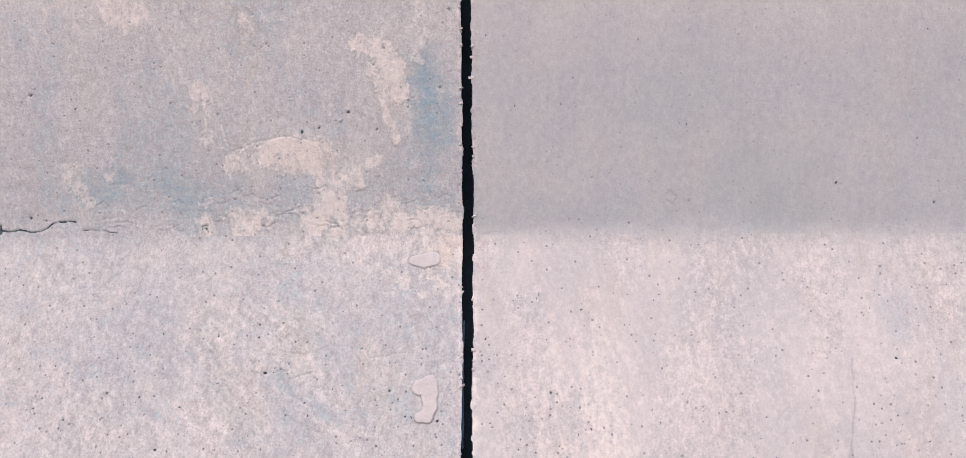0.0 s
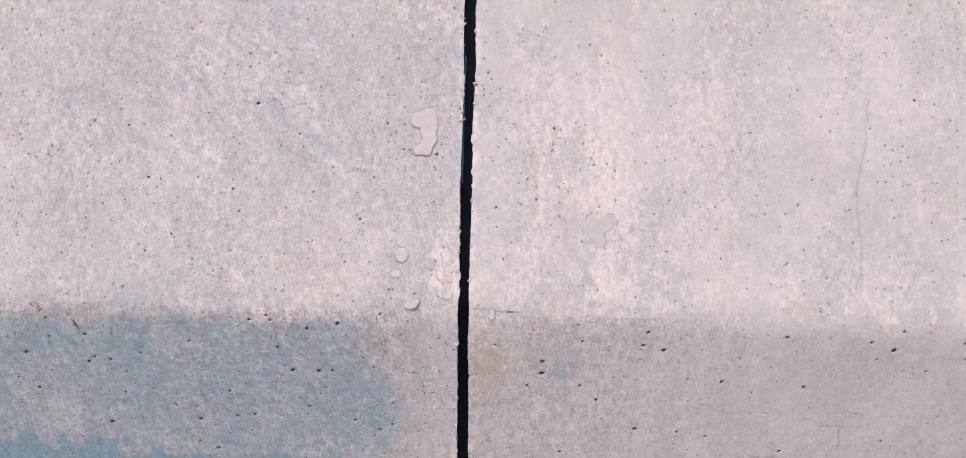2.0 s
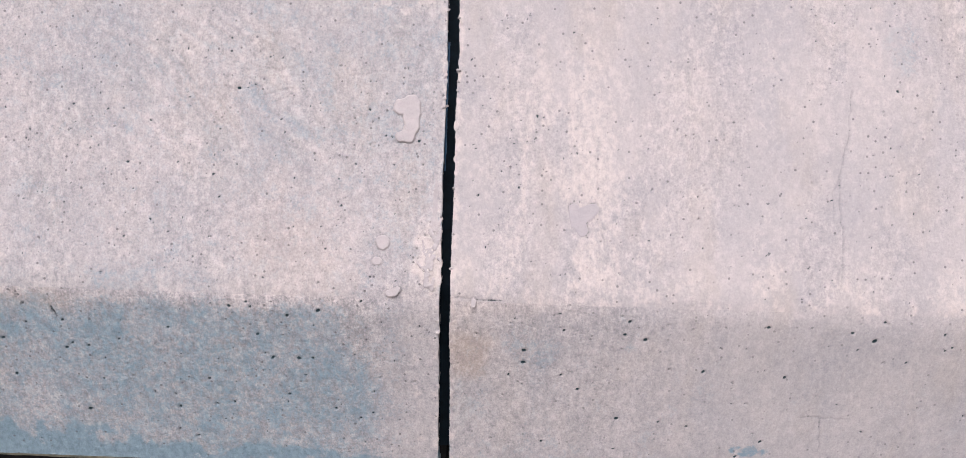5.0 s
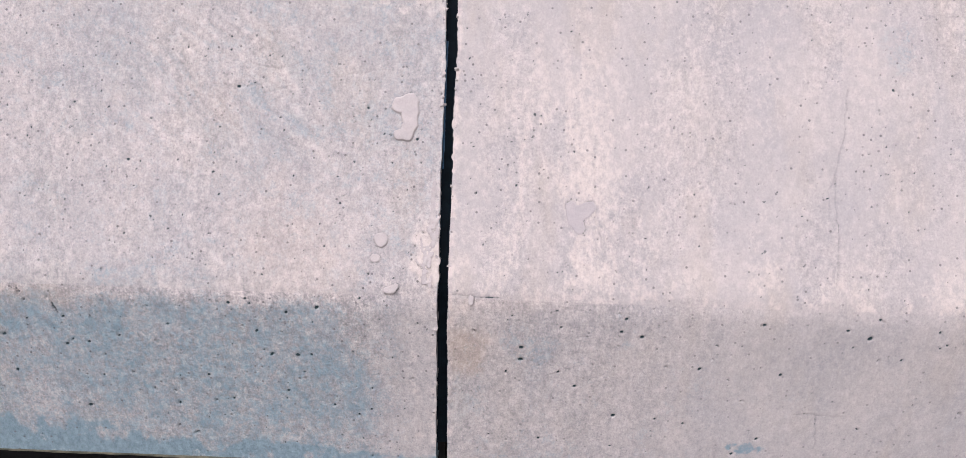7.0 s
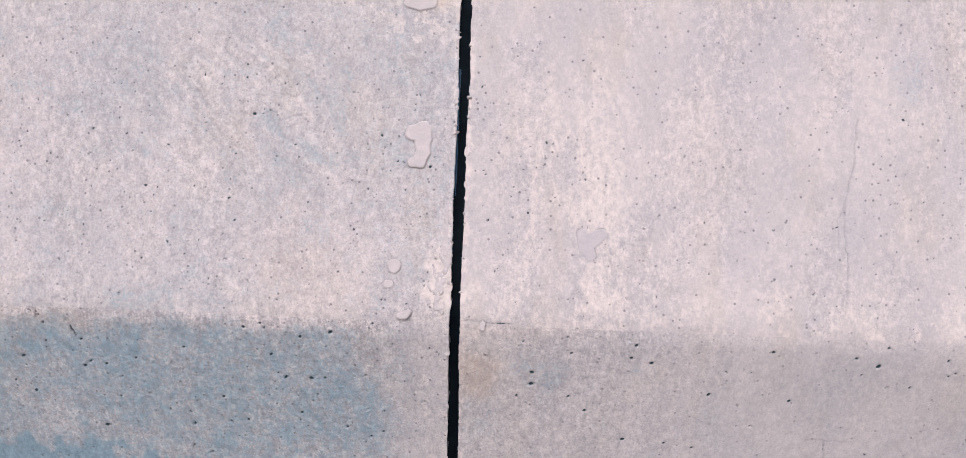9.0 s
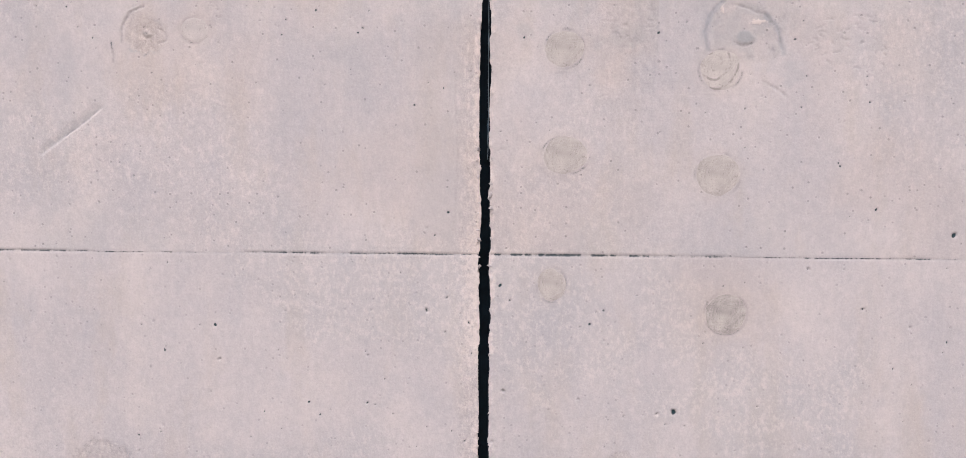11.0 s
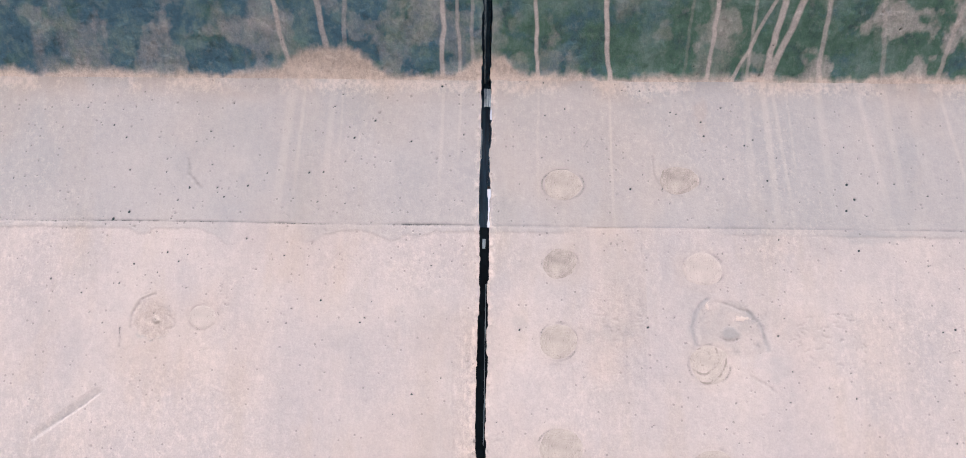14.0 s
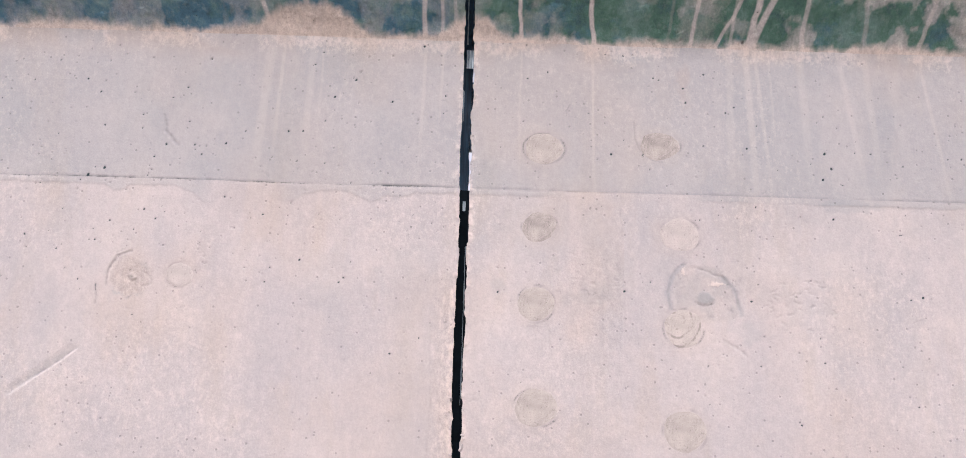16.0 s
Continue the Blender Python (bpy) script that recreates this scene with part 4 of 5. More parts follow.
        algae = algae * (1 - bare * (0.35 + 0.4 * right * ramp(X, 0.2, 0.7)))
        algae = algae * (1 - 0.6 * spot(X, Z, 0.62, 2.235, 0.060, 0.030, 0.6, 0.9))
        runs = ((-0.304, -0.45, 0.004, 0.0, 0.7), (-0.240, -0.4, 0.005, 0.0, 0.6), (-0.222, 0.1, 0.004, 0.0, 0.4), (-0.068, 0.0, 0.004, 0.0, 0.75),
                (-0.041, -0.1, 0.003, 0.0, 0.5), (-0.022, 0.0, 0.003, 0.0, 0.4), (0.081, -0.16, 0.0032, 0.0, 0.85), (0.190, -0.2, 0.0040, 0.0, 0.95),
                (0.340, 0.1, 0.0035, 0.0, 0.75), (0.305, 0.10, 0.003, 0.0, 0.25), (0.379, 0.98, 0.0035, 0.0, 0.65), (0.402, 0.0, 0.003, 0.0, 0.5),
                (0.426, 0.38, 0.0055, 0.0, 0.85), (0.434, 0.72, 0.0060, 0.0, 0.8), (0.511, 0.0, 0.004, 0.0, 0.6), (0.610, -0.33, 0.004, 0.0, 0.35), (0.693, 0.3, 0.004, 0.0, 0.55))
        for x, slant, wide, start, amount in runs:
            centre = x + slant * up * 0.5 + 0.008 * (fbm(Z * 0 + x * 9, Z, 0.03, 3, 4) - 0.5)
            run = amount * (1 - ramp(np.abs(X - centre) / wide, 0.5, 1.3))
            algae = algae * (1 - run)
            f.add("runs", 0.35 * run)
        f.add("algae", np.clip(algae, 0, 1))
        f.add("wash", 0.6 * (1 - ramp(up - edge, -0.004, 0.012)) * ramp(blotch2, 0.3, 0.5))
        f.add("rust", 0.32 * (1 - ramp(up - edge, -0.004, 0.014)) + 0.03)
        f.add("mottle", 0.5)
        f.h += 0.0008 * ramp(fbm(X, Z, 0.02, 4, 3), 0.5, 0.7)
        f.scatter(41, 60, -0.78, 0.78, 2.16, 2.28, 0.0010, 0.0022, 1.0, (0.4, 0.9))

    if face in ("lower", "middle", "upper"):
        for px, pz, rx, rz in PLUGS:
            d = np.hypot((X - px) / rx, (Z - pz) / rz)
            flat = 1 - ramp(d, 1.05, 1.5)
            f.h = f.h * (1 - flat)
            ring = (1 - ramp(np.abs(d - 1.03) * rx, 0.0010, 0.0028)) * ramp(value_noise(X * 60, Z * 60, 3), 0.25, 0.6)
            f.h -= 0.0002 * ring
            f.add("grime_and_shade", 0.46 * ring * ramp(fbm(X, Z, 0.03, 3, 1), 0.38, 0.60))
            f.add("rust", 0.06 * (1 - ramp(d, 1.0, 1.7)))
        for sx, sz, r in SCARS:
            k = spot(X, Z, sx, sz, r, r * 0.85, 0.3, 0.45, 4)
            rough_n = fbm(X, Z, 0.012, 4, 5)
            f.h -= k * (0.0002 + 0.0016 * rough_n)
            lump = spot(X, Z, sx + 0.1 * r, sz - 0.05 * r, r * 0.26, r * 0.2, 0.8, 0.4, 6)
            f.h += 0.002 * lump
            f.add("tone_and_shade", 0.15 * k + 0.25 * lump)
            f.add("rust", 0.10 * k)
            rim = (k * (1 - k) * 4) * ramp(fbm(X, Z, 0.05, 3, 2), 0.40, 0.60)
            f.add("grime_and_shade", (0.13 * rim + 0.14 * k * ramp(rough_n, 0.62, 0.72)) * (1.0 if sz > 1.5 else 1.6) + (0.0 if sz > 1.5 else 0.30 * k * ramp(rough_n, 0.55, 0.64) * ramp(fbm(X, Z, 0.05, 2, 3), 0.45, 0.6)))
            f.add("damp", 0.25 * rim)
            f.add("wash", 0.2 * k * ramp(fbm(X, Z, 0.01, 3, 7), 0.62, 0.7))
            f.add("mottle", 0.25 * k)
    # crumbled, chalky arrises along the open joint
    arris = ramp(0.012 - np.abs(np.abs(X) - HALF_GAP), 0.0, 0.010) * ramp(fbm(X, Z, 0.012, 4, 1), 0.40, 0.58)
    strip = left * ramp(0.050 - np.abs(X), 0.0, 0.035) * ramp(Z, 1.05, 1.15) * (1 - ramp(Z, 1.72, 1.85))
    f.add("wash", 0.32 * strip)
    f.add("mottle", 0.22 * strip)
    f.add("rust", 0.05 * strip)
    f.h += 0.0012 * arris * ramp(fbm(X, Z, 0.008, 3, 6), 0.45, 0.7)
    f.add("wash", 0.45 * arris * (1 - st["algae"]))
    # teal sheen of the joint's inner sides, painted on as bluish colour
    f.add("damp", 0.4 * ramp(0.010 - np.abs(X), 0.0, 0.003))
    for k in st:
        st[k] = np.clip(st[k], 0, 1)


def part(name, mesh, mat, parent, label=""):
    ob = new(name, mesh)
    mesh.materials.append(mat)
    ob.parent = parent
    return tagged(ob, label) if label else ob


def mesh_from(name, verts, faces, smooth=True):
    mesh = bpy.data.meshes.new(name)
    verts, faces = np.asarray(verts, np.float32), np.asarray(faces, np.int32)
    mesh.vertices.add(len(verts))
    mesh.vertices.foreach_set("co", verts.ravel())
    mesh.loops.add(faces.size)
    mesh.loops.foreach_set("vertex_index", faces.ravel())
    mesh.polygons.add(len(faces))
    mesh.polygons.foreach_set("loop_start", np.arange(0, faces.size, faces.shape[1], dtype=np.int32))
    mesh.update(calc_edges=True)
    mesh.polygons.foreach_set("use_smooth", np.full(len(faces), smooth))
    mesh.validate()
    return mesh


def grid_faces(rows, cols, flip, offset=0):
    i = np.arange(rows * cols).reshape(rows, cols) + offset
    a, b, c, d = i[:-1, :-1], i[:-1, 1:], i[1:, 1:], i[1:, :-1]
    return np.stack((a, d, c, b) if flip else (a, b, c, d), -1).reshape(-1, 4)


def across(side):
    fine = np.arange(HALF_GAP, FINE, STEP)
    coarse = np.linspace(FINE, LENGTH - HALF_GAP, 40)
    xs = np.concatenate([fine, coarse])
    return xs if side > 0 else -xs[::-1]


def face_mesh(faces_of, side, name):
    """One cast piece of the wall: its visible faces with relief, turned back at the joint and at free ends."""
    xs = across(side)
    joint = 0 if side > 0 else len(xs) - 1
    verts, quads, stains, count = [], [], {}, 0
    for face, (y0, z0), (y1, z1), seam_low, seam_high, bend_low, bend_high in faces_of:
        long = math.hypot(y1 - y0, z1 - z0)
        stop = long if face != "corbel" else 0.16
        v = np.linspace(0, stop, max(3, int(stop / STEP)))
        if stop < long:
            v = np.concatenate([v, np.linspace(stop, long, 8)[1:]])
        ny, nz = -(z1 - z0) / long, (y1 - y0) / long
        X, V = np.meshgrid(xs, v)
        Z = z0 + V * (z1 - z0) / long
        f = Field(X, Z, long / (z1 - z0))
        dress(f, face)
        # edges: creases stay true, pour lines sink irregularly
        strength = 0.15 + 0.85 * ramp(fbm(X, X * 0 + z0, 0.12, 3, 2), 0.30, 0.55)
        for seam, dist in ((seam_low, V), (seam_high, long - V)):
            if seam:
                wander = np.where(X > 0, 0.0011, 0.0009) + 0.0014 * fbm(X, X * 0 + 5, 0.015, 3, 4)
                k = (1 - ramp(dist, wander * 0.4, wander * 1.8)) * strength * seam * np.where(X > 0, 0.85 if seam == 1 else 0.55, 0.8 if seam == 1 else 0.9) * (0.35 + 0.65 * ramp(fbm(X, X * 0 + 9, 0.014, 4, 6, 0.7), 0.32, 0.56))
                f.h -= 0.0014 * k
                f.stains["grime_and_shade"] = np.clip(f.stains["grime_and_shade"] + 0.85 * k, 0, 1)
            else:
                f.h *= ramp(dist, -0.002, 0.012)
        for bend, dist, zc in ((bend_low, V, z0), (bend_high, long - V, z1)):
            if bend:
                reach = 0.010 + 0.036 * fbm(X, X * 0 + zc, 0.07, 4, 5)
                f.h += radians(bend) * np.clip(reach - dist, 0, None) ** 2 / (4 * reach)
        y = y0 + V * (y1 - y0) / long + ny * f.h
        Z = Z + nz * f.h
        # the arris wanders
        Xw = X.copy()
        zj = Z[:, joint]
        jit = (fbm(zj, zj * 0 + side * 3, 0.060, 5, 3 + side, 0.5) - 0.5) * 0.0050 + 0.0018 * ramp(fbm(zj, zj * 0 + side, 0.022, 4, 6), 0.58, 0.68) + 0.0016 * (fbm(zj, zj * 0 + side * 5, 0.006, 3, 2) - 0.5)
        fall = np.clip(1 - np.abs(np.abs(X) - HALF_GAP) / 0.02, 0, 1)
        Xw -= side * fall * jit[:, None]
        rows, cols = X.shape
        P = np.stack([Xw, y, Z], -1)
        verts.append(P.reshape(-1, 3))
        quads.append(grid_faces(rows, cols, False, count))
        for k, a in f.stains.items():
            stains.setdefault(k, []).append(a.ravel())
        count += rows * cols
        # return into the joint
        edge = P[:, joint]
        depths = np.array([0.0, 0.004, 0.012, 0.035])
        R = np.repeat(edge[:, None], 4, 1)
        R[:, :, 1] += depths * -ny
        R[:, :, 2] += depths * -nz
        R[:, 1:, 0] += side * 0.0012 * (1 + value_noise(Z[:, joint] * 200, Z[:, joint] * 0, 2))[:, None]
        verts.append(R.reshape(-1, 3))
        quads.append(grid_faces(rows, 4, side > 0, count))
        for k, a in f.stains.items():
            stains[k].append(np.repeat(a[:, joint][:, None], 4, 1).ravel())
        count += rows * 4
        if face == "toe":
            low = P[0]
            D = np.repeat(low[None], 3, 0)
            D[:, :, 1] += np.array([0.0, 0.003, 0.04])[:, None]
            D[:, :, 2] -= np.array([0.0, 0.002, 0.002])[:, None] * (0.4 + 1.2 * value_noise(low[:, 0] * 40, low[:, 0] * 0, 3))
            verts.append(D.reshape(-1, 3))
            quads.append(grid_faces(3, cols, True, count))
            for k, a in f.stains.items():
                stains[k].append(np.repeat(a[0][None], 3, 0).ravel())
            count += 3 * cols
    mesh = mesh_from(name, np.concatenate(verts), np.concatenate(quads))
    for k, parts in stains.items():
        at = mesh.attributes.new(k, "FLOAT", "POINT")
        at.data.foreach_set("value", np.concatenate(parts).astype(np.float32))
    return mesh


def prism(name, section, x0, x1):
    """The section, a ring of (y, z), drawn out from x0 to x1."""
    bm = bmesh.new()
    a = [bm.verts.new((x0, y, z)) for y, z in section]
    b = [bm.verts.new((x1, y, z)) for y, z in section]
    n = len(section)
    for i in range(n):
        bm.faces.new((a[i], a[(i + 1) % n], b[(i + 1) % n], b[i]))
    bm.faces.new(a[::-1])
    bm.faces.new(b)
    bmesh.ops.recalc_face_normals(bm, faces=bm.faces)
    mesh = bpy.data.meshes.new(name)
    bm.to_mesh(mesh)
    bm.free()
    return mesh


INSET = 0.03
CORE = [(TOE_FOOT[0] + INSET, TOE_FOOT[1] - 0.001), (TOE_TOP[0] + INSET, TOE_TOP[1]), (SLOPE_TOP[0] + INSET, SLOPE_TOP[1]),
        (CORBEL[0] + INSET, CORBEL[1]), (CORBEL_TOP[0] + INSET, CORBEL_TOP[1]), (CROWN[0] + INSET, CROWN[1] - 0.02), (BACK, CROWN[1] - 0.02), (BACK, TOE_FOOT[1] - 0.001)]
OUTER = [TOE_FOOT, TOE_TOP, SLOPE_TOP, CORBEL, CORBEL_TOP, CROWN, (BACK, CROWN[1]), (BACK, TOE_FOOT[1])]

walls = {}
for side, name, label in ((-1, "wall_1", "weathered grey cast concrete wall unit with blotchy cement stains"),
                          (1, "wall_2", "smoother grey cast concrete wall unit with round mortar patches")):
    wall = tagged(new(name), label, "concrete wall", "", "structure")
    walls[side] = wall
    part("base", face_mesh((("toe", TOE_FOOT, TOE_TOP, 0, 0, 0, -20.7), ("slope", TOE_TOP, SLOPE_TOP, 0, 0, -20.7, 17.4)), side, "base"), CONCRETE, wall, "pitted concrete foot with sloping top")
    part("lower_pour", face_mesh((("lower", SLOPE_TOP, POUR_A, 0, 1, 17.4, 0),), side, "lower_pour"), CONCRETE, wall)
    part("middle_pour", face_mesh((("middle", POUR_A, POUR_B, 1, 0.8, 0, 0),), side, "middle_pour"), CONCRETE, wall)
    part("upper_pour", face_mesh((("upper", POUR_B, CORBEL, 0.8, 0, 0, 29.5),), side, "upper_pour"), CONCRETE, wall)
    part("corbel", face_mesh((("corbel", CORBEL, CORBEL_TOP, 0, 0, 29.5, 0),), side, "corbel"), CONCRETE, wall, "overhanging face dark with green-black algae")
    x0, x1 = side * (HALF_GAP + 0.004), side * (LENGTH - HALF_GAP - 0.002)
    part("core", prism("core", CORE, x0, x1), CONCRETE, wall)
    crown = [(CORBEL_TOP[0], CORBEL_TOP[1]), CROWN, (BACK + 0.005, CROWN[1]), (BACK + 0.005, CROWN[1] - 0.025), (CORBEL_TOP[0] + INSET - 0.003, CROWN[1] - 0.025), (CORBEL_TOP[0] + INSET - 0.003, CORBEL_TOP[1])]
    part("crown", prism("crown", crown, side * HALF_GAP, x1), CONCRETE, wall)

for name, x0 in (("wall_3", -2 * LENGTH), ("wall_4", LENGTH)):
    wall = tagged(new(name), "plain grey cast concrete wall unit further along", "concrete wall", "", "structure")
    part("footing", prism("footing", [(0.10, -1.0), (0.10, TOE_FOOT[1] - 0.001), (BACK, TOE_FOOT[1] - 0.001), (BACK, -1.0)], x0 + 0.01, x0 + LENGTH - 0.01), CONCRETE, wall)
    part("body", prism("body", OUTER, x0 + HALF_GAP, x0 + LENGTH - HALF_GAP), CONCRETE, wall)


# ---- mortar plugs over the tie holes ----
def plug_mesh(rx, rz, seed):
    r = random.Random(seed)
    rings, spokes = 7, 40
    verts, faces = [], []
    lobes = [(r.uniform(0.2, 1.0) * a, k, r.uniform(0, 6.3)) for a, k in ((0.05, 2), (0.035, 3), (0.02, 5), (0.012, 9))]
    for i in range(rings + 1):
        t = i / rings
        for s in range(spokes):
            a = 2 * math.pi * s / spokes
            wob = 1 + sum(m * math.sin(k * a + p) for m, k, p in lobes) * t
            x, z = 0.995 * rx * t * wob * math.cos(a), 0.995 * rz * t * wob * math.sin(a)
            lift = 0.0003 + 0.0003 * (noise.noise(Vector((x * 90 + seed, z * 90, 0)))) if t < 0.95 else -0.0004
            verts.append((x, -lift, z))
    for i in range(rings):
        for s in range(spokes):
            a, b = i * spokes + s, i * spokes + (s + 1) % spokes
            faces.append((a, b, b + spokes, a + spokes))
    return mesh_from("mortar_plug", verts, faces)


def host(x, z):
    return [o for o in walls[-1 if x < 0 else 1].children if o.name.split(".")[0] == ("lower_pour" if z < POUR_A[1] else "middle_pour" if z < POUR_B[1] else "upper_pour")][0]


for k, (px, pz, rx, rz) in enumerate(PLUGS):
    pale = k in (3, 9)
    ob = part("mortar_plug", plug_mesh(rx, rz, k), COMBED if k == 5 else SPECKLED_PLUG if k in (1, 2, 8) else PALE_PLUG if pale else PLUG, host(px, pz), "round pale mortar patch over a tie hole" if pale else "round grey-brown mortar patch over a tie hole")
    ob.location = (px, -0.0002, pz)


# ---- splashes of set cement on the sloping foot ----
def splash_mesh(strokes, tall, seed, crust):
    """A lump along strokes of (x, s, radius): s runs up the slope from its foot."""
    pts = [p for st in strokes for p in st]
    x0, x1 = min(p[0] - p[2] for p in pts) - 0.004, max(p[0] + p[2] for p in pts) + 0.004
    s0, s1 = min(p[1] - p[2] for p in pts) - 0.004, max(p[1] + p[2] for p in pts) + 0.004
    xs, ss = np.arange(x0, x1, 0.0012), np.arange(s0, s1, 0.0012)
    X, S = np.meshgrid(xs, ss)
    best = np.full(X.shape, -1.0)
    for st in strokes:
        for a, b in zip(st, st[1:] if len(st) > 1 else st):
            dx, ds = b[0] - a[0], b[1] - a[1]
            t = np.clip(((X - a[0]) * dx + (S - a[1]) * ds) / (dx * dx + ds * ds + 1e-12), 0, 1)
            rad = a[2] + (b[2] - a[2]) * t
            best = np.maximum(best, 1 - np.hypot(X - a[0] - t * dx, S - a[1] - t * ds) / rad)
    best = best + 0.5 * (fbm(X, S, 0.011, 5, seed, 0.6) - 0.5)
    H = tall * np.sqrt(np.clip(best, 0, 1) / 0.18).clip(0, 1) * (1 - 0.7 * crust + (0.6 + 1.4 * crust) * fbm(X, S, 0.008, 4, seed + 1) * (0.7 + 0.3 * crust)) - 0.0010
    keep = best > -0.10
    q = grid_faces(*X.shape, False)
    q = q[keep.ravel()[q].all(1)]
    used, inv = np.unique(q, return_inverse=True)
    long = math.hypot(TOE_TOP[0], SLOPE_TOP[1] - TOE_TOP[1])
    dy, dz = (SLOPE_TOP[0] - TOE_TOP[0]) / long, (SLOPE_TOP[1] - TOE_TOP[1]) / long
    P = np.stack([X, TOE_TOP[0] + S * dy - dz * H, TOE_TOP[1] + S * dz + dy * H], -1).reshape(-1, 3)
    return mesh_from("cement_splash", P[used], inv.reshape(-1, 4))


def up_slope(z):
    return (z - TOE_TOP[1]) / ((SLOPE_TOP[1] - TOE_TOP[1]) / math.hypot(TOE_TOP[0], SLOPE_TOP[1] - TOE_TOP[1]))


def crust_strokes():
    r = random.Random(15)
    strokes = [[(-0.015, 0.425, 0.0025), (-0.017, 0.395, 0.0035), (-0.016, 0.365, 0.004)]]
    for _ in range(22):
        z = r.uniform(0.280, 0.365)
        x = -0.012 - abs(r.gauss(0, 0.012)) * (0.5 + (0.365 - z) * 9)
        a, reach = r.uniform(0.9, 2.4), r.uniform(0.006, 0.018)
        strokes.append([(x, z, r.uniform(0.002, 0.0045)), (x + reach * math.cos(a), z + reach * math.sin(a), r.uniform(0.0015, 0.003))])
    return strokes


for k, (label, strokes, tall) in enumerate((*SPLASHES, ("crusty smear of cement beside the joint", crust_strokes(), 0.0020))):
    strokes = [[(x, up_slope(z), r * (1.0 if len(strokes) > 2 else 1.2)) for x, z, r in st] for st in strokes]
    tagged(new("cement_splash", splash_mesh(strokes, tall, k, 1.0 if len(strokes) > 2 else 0.0)), label, "cement splash", "cement splashes on the foot").data.materials.append(FLAKE if "flake" in label else SPLASH)


# ---- thin lip of mortar squeezed out along the foot ----
def lip_mesh(side):
    xs = np.arange(HALF_GAP + 0.002, 1.2, 0.004) * side
    n = len(xs)
    out = 0.0010 + 0.004 * ramp(fbm(xs, xs * 0 + 2, 0.08, 5, 3), 0.3, 0.7)
    drop = 0.001 + 0.0035 * fbm(xs, xs * 0 + 4, 0.03, 4, 1)
    y, z = TOE_FOOT
    ring = np.stack([np.stack([xs, y + 0.02 + xs * 0, z + 0.001 + xs * 0], -1), np.stack([xs, y - out, z - 0.0005 + xs * 0], -1),
                     np.stack([xs, y - out * 0.7, z - drop], -1), np.stack([xs, y + 0.02 + xs * 0, z - drop - 0.002], -1)], 1)
    i = np.arange(n * 4).reshape(n, 4)
    q = [np.stack([i[:-1, k], i[:-1, (k + 1) % 4], i[1:, (k + 1) % 4], i[1:, k]], -1) for k in range(4)]
    return mesh_from("foot_lip", ring.reshape(-1, 3), np.concatenate(q + [i[:1, ::-1], i[-1:]]), False)


# concrete footing blackened to carry the shade beneath the wall
FOOTING = simple_material("shade_black_footing", (0.005, 0.006, 0.007), (0.013, 0.013, 0.013), 20)
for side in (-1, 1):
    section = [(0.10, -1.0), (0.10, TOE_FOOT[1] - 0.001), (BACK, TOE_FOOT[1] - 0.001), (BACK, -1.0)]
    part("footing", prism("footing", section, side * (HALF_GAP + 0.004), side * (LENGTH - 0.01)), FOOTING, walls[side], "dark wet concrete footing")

LIP = simple_material("stained_mortar_lip", (0.05, 0.062, 0.05), (0.19, 0.18, 0.13), 50)
for side in (-1, 1):
    base = [o for o in walls[side].children if o.name.split(".")[0] == "base"][0]
    part("foot_lip", lip_mesh(side), LIP, base, "thin stained lip of squeezed-out mortar")


# ---- crumbs of mortar stuck along the arrises of the joint ----
def crumb_mesh(seed):
    bm = bmesh.new()
    bmesh.ops.create_icosphere(bm, subdivisions=2, radius=1.0)
    for v in bm.verts:
        v.co *= 1 + 0.55 * noise.noise(v.co * 1.6 + Vector((seed * 7.1, 0, 0)))
    mesh = bpy.data.meshes.new("mortar_crumb")
    bm.to_mesh(mesh)
    bm.free()
    return mesh


CRUMBS = [crumb_mesh(k) for k in range(4)]
for mesh in CRUMBS:
    mesh.materials.append(SPLASH)
pick = random.Random(23)
for k in range(64):
    side = -1 if pick.random() < 0.7 else 1
    z = pick.choice((pick.uniform(0.74, 1.06), pick.uniform(1.15, 1.72), pick.uniform(1.42, 1.60), pick.uniform(0.30, 0.70)))
    if z < SLOPE_TOP[1]:
        y, holder = TOE_TOP[0] * (SLOPE_TOP[1] - z) / (SLOPE_TOP[1] - TOE_TOP[1]), [o for o in walls[side].children if o.name.split(".")[0] == "base"][0]
    else:
        y, holder = 0.0, host(side * 0.01, z)
    ob = new("mortar_crumb", CRUMBS[k % 4])
    ob.parent = holder
    size = pick.uniform(0.0010, 0.0027)
    ob.location = (side * pick.uniform(0.0072, 0.0098), y, z)
    ob.rotation_euler = (pick.uniform(0, 3), pick.uniform(0, 3), pick.uniform(0, 3))
    ob.scale = (size, size * 0.8, size * pick.uniform(1.0, 2.4))


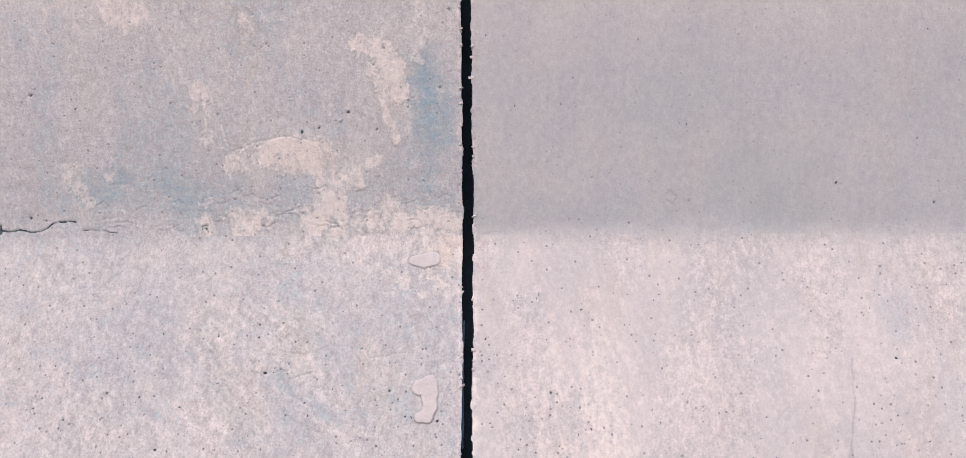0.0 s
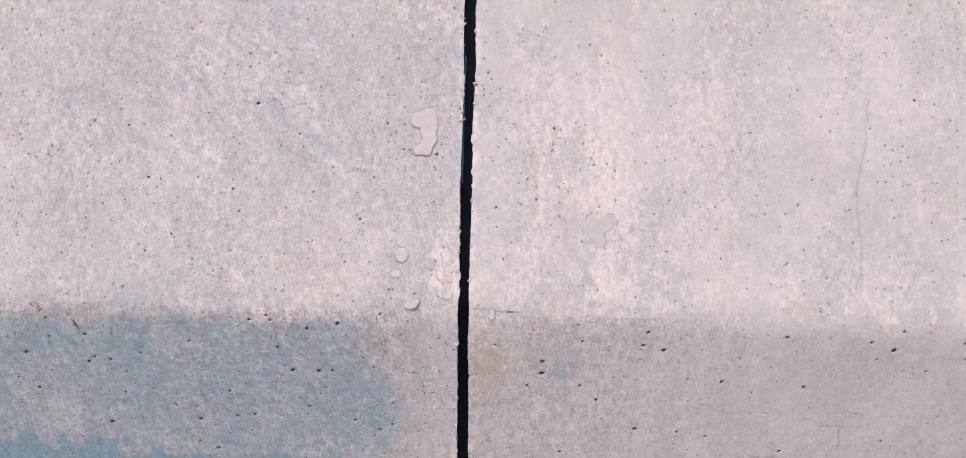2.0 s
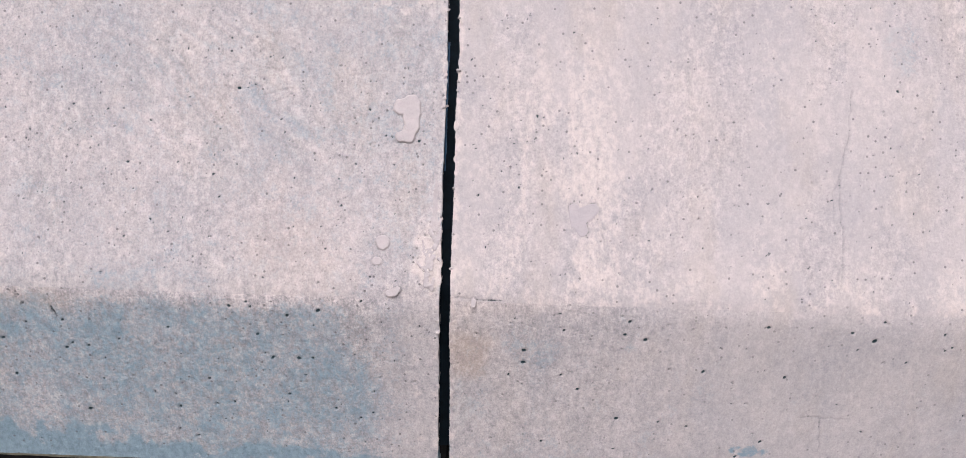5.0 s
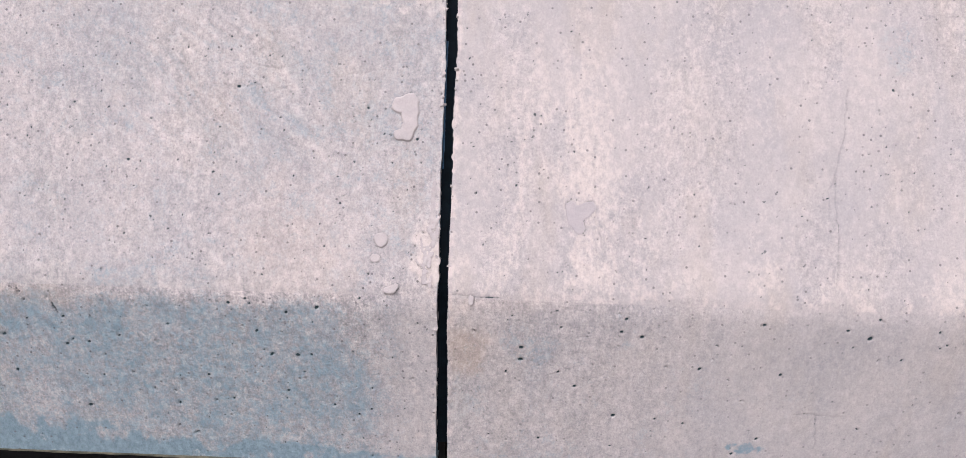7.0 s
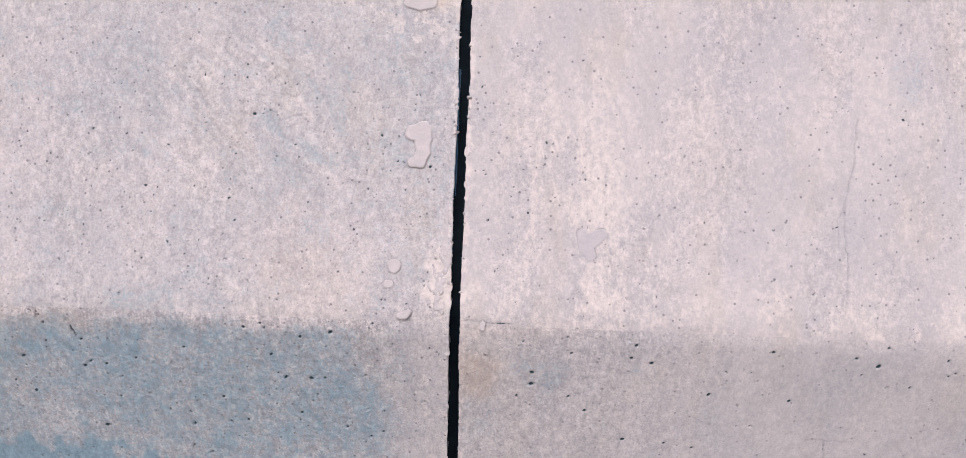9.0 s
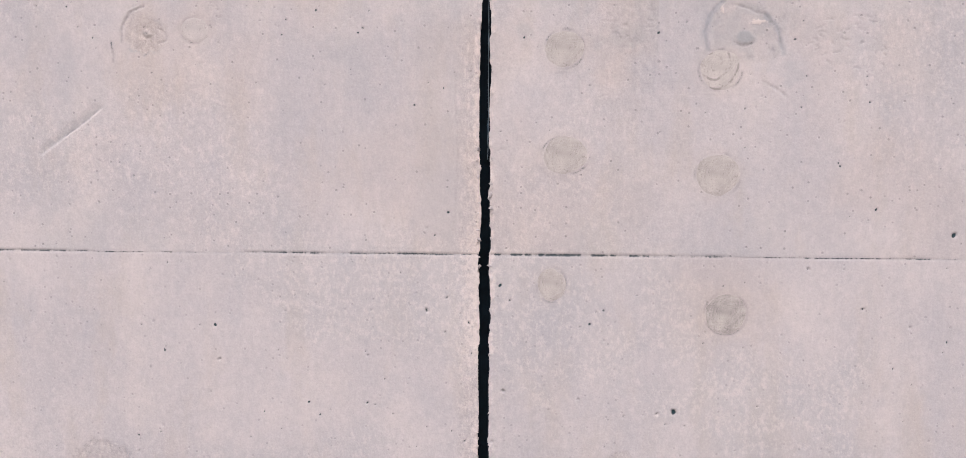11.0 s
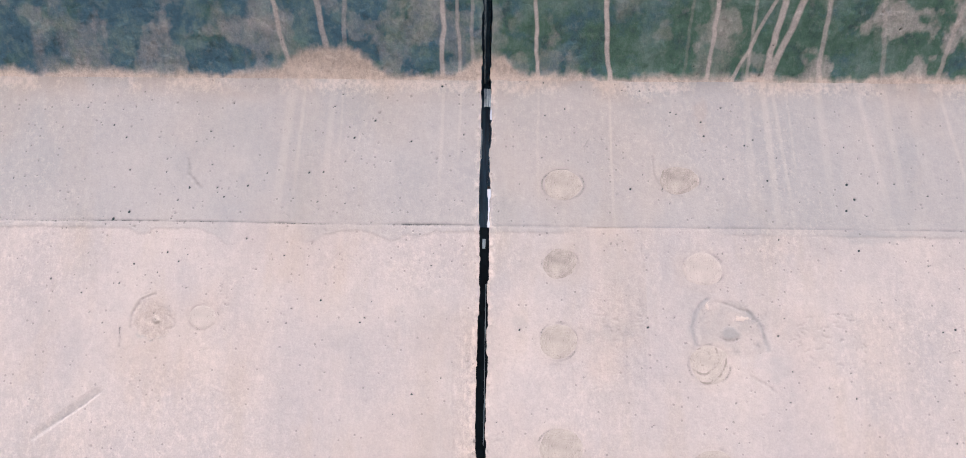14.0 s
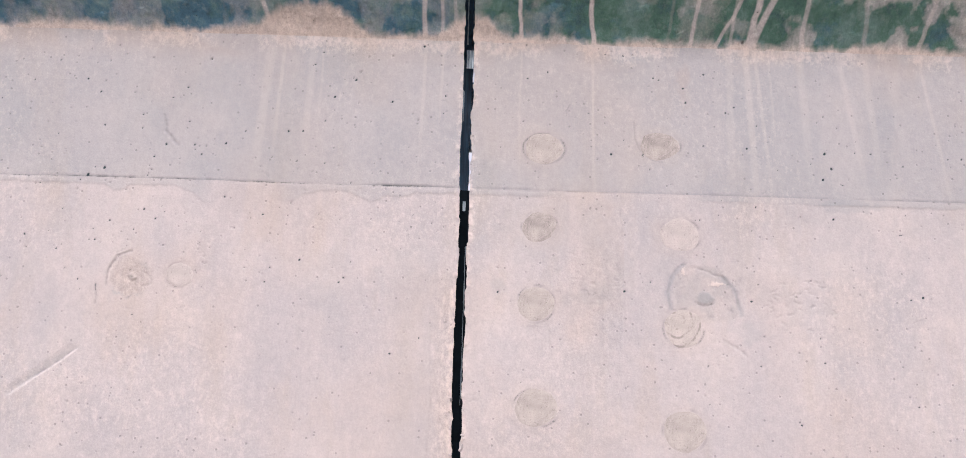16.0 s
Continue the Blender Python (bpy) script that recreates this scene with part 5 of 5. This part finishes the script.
# ---- what fills the open joint ----
def strip_mesh(name, z0, z1, left, right, front, thick, seed, ragged=0.002):
    """A standing strip in the joint with torn edges, set back from the face by front."""
    zs = np.arange(z0, z1, 0.003)
    n = len(zs)
    y = np.interp(zs, [TOE_FOOT[1], TOE_TOP[1], SLOPE_TOP[1], CORBEL[1], CORBEL_TOP[1]], [TOE_FOOT[0], TOE_TOP[0], 0, 0, CORBEL_TOP[0]]) + front
    y = y + 0.006 * (fbm(zs, zs * 0 + seed, 0.05, 3, seed) - 0.5)
    a = left + ragged * 2 * (fbm(zs, zs * 0 + 1, 0.02, 4, seed + 1, 0.7) - 0.5)
    b = np.maximum(right + ragged * 2 * (fbm(zs, zs * 0 + 2, 0.02, 4, seed + 2, 0.7) - 0.5), a + 0.0008)
    ring = np.stack([np.stack([a, y, zs], -1), np.stack([b, y + 0.002, zs], -1), np.stack([b, y + thick, zs], -1), np.stack([a, y + thick, zs], -1)], 1)
    i = np.arange(n * 4).reshape(n, 4)
    q = [np.stack([i[:-1, k], i[:-1, (k + 1) % 4], i[1:, (k + 1) % 4], i[1:, k]], -1) for k in range(4)]
    q += [i[:1, ::-1], i[-1:]]
    return mesh_from(name, ring.reshape(-1, 3), np.concatenate(q), False)


filler = tagged(new("joint_filler"), "black foam filler board torn inside the open joint", "joint filler")
part("board", strip_mesh("board", -0.006, 1.93, -0.0125, 0.0125, 0.055, 0.03, 1, 0.0), FOAM, filler)
part("board", strip_mesh("board", 1.93, 2.62, -0.0125, 0.0042, 0.060, 0.02, 2, 0.0035), SHEET, filler, "dark blue plastic sheet")
part("board", strip_mesh("board", 2.00, 2.115, -0.002, 0.0125, 0.070, 0.02, 3, 0.002), SHEET, filler, "dark blue plastic sheet")
part("board", strip_mesh("board", 2.17, 2.62, -0.002, 0.0125, 0.085, 0.02, 4, 0.003), SHEET, filler, "dark blue plastic sheet")
for k, (z0, z1, a, b, front) in enumerate(((2.118, 2.150, -0.004, 0.0065, 0.02), (2.16, 2.30, -0.0045, -0.002, 0.03), (1.89, 1.905, -0.003, 0.002, 0.022),
                                           (2.03, 2.08, -0.0075, -0.0055, 0.015), (1.60, 1.84, 0.0025, 0.0038, 0.035), (0.43, 0.60, -0.0075, -0.0055, 0.012))):
    part("torn_film", strip_mesh("torn_film", z0, z1, a, b, front, 0.0012, 10 + k, 0.0012), FILM if z0 > 1.0 else SHEET, filler, "torn bluish plastic film")


# ---- ground: one sheet with a dark gutter under the wall's foot ----
def ground_mesh():
    ys = [-400, -40, -8, -3, -1.5, -0.6, -0.30, -0.20, -0.180, -0.10, 0.2, 0.55, 0.62, 1.5, 8, 40, 400]
    xs = [-400, -40, -12, -8, *np.linspace(-6, 6, 61), 8, 12, 40, 400]
    verts = []
    for y in ys:
        for x in xs:
            # unseen gutter bottom, set deep behind a narrow mouth to keep light out
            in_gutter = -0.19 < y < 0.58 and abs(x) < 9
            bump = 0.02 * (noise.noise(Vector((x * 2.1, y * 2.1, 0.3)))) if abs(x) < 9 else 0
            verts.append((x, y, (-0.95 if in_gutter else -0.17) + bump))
    return mesh_from("ground", verts, grid_faces(len(ys), len(xs), False), False)


ground = tagged(new("ground", ground_mesh()), "bare trodden earth with a dark gutter under the wall", "ground", "", "structure")
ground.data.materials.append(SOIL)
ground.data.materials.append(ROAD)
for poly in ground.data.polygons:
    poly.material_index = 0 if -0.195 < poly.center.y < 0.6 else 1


def grass_mesh():
    r = random.Random(4)
    verts, faces = [], []
    for _ in range(16):
        x, y = -0.27 + r.gauss(0, 0.02), -0.135 + r.gauss(0, 0.006)
        bx, by, tall = r.gauss(0, 0.035), r.gauss(0.0, 0.01), r.uniform(0.86, 0.94)
        base = len(verts)
        for k in range(6):
            t = k / 5
            w = 0.0011 * (1 - 0.8 * t)
            verts += [(x + bx * t * t - w, y + by * t, -0.96 + tall * t), (x + bx * t * t + w, y + by * t + 0.0006, -0.96 + tall * t)]
        faces += [(base + 2 * k, base + 2 * k + 1, base + 2 * k + 3, base + 2 * k + 2) for k in range(5)]
    return mesh_from("grass_tuft", verts, faces)


grass = tagged(new("grass_tuft", grass_mesh()), "thin dry grass blades in the gutter", "grass", "", "stuff")
grass.data.materials.append(STRAW)
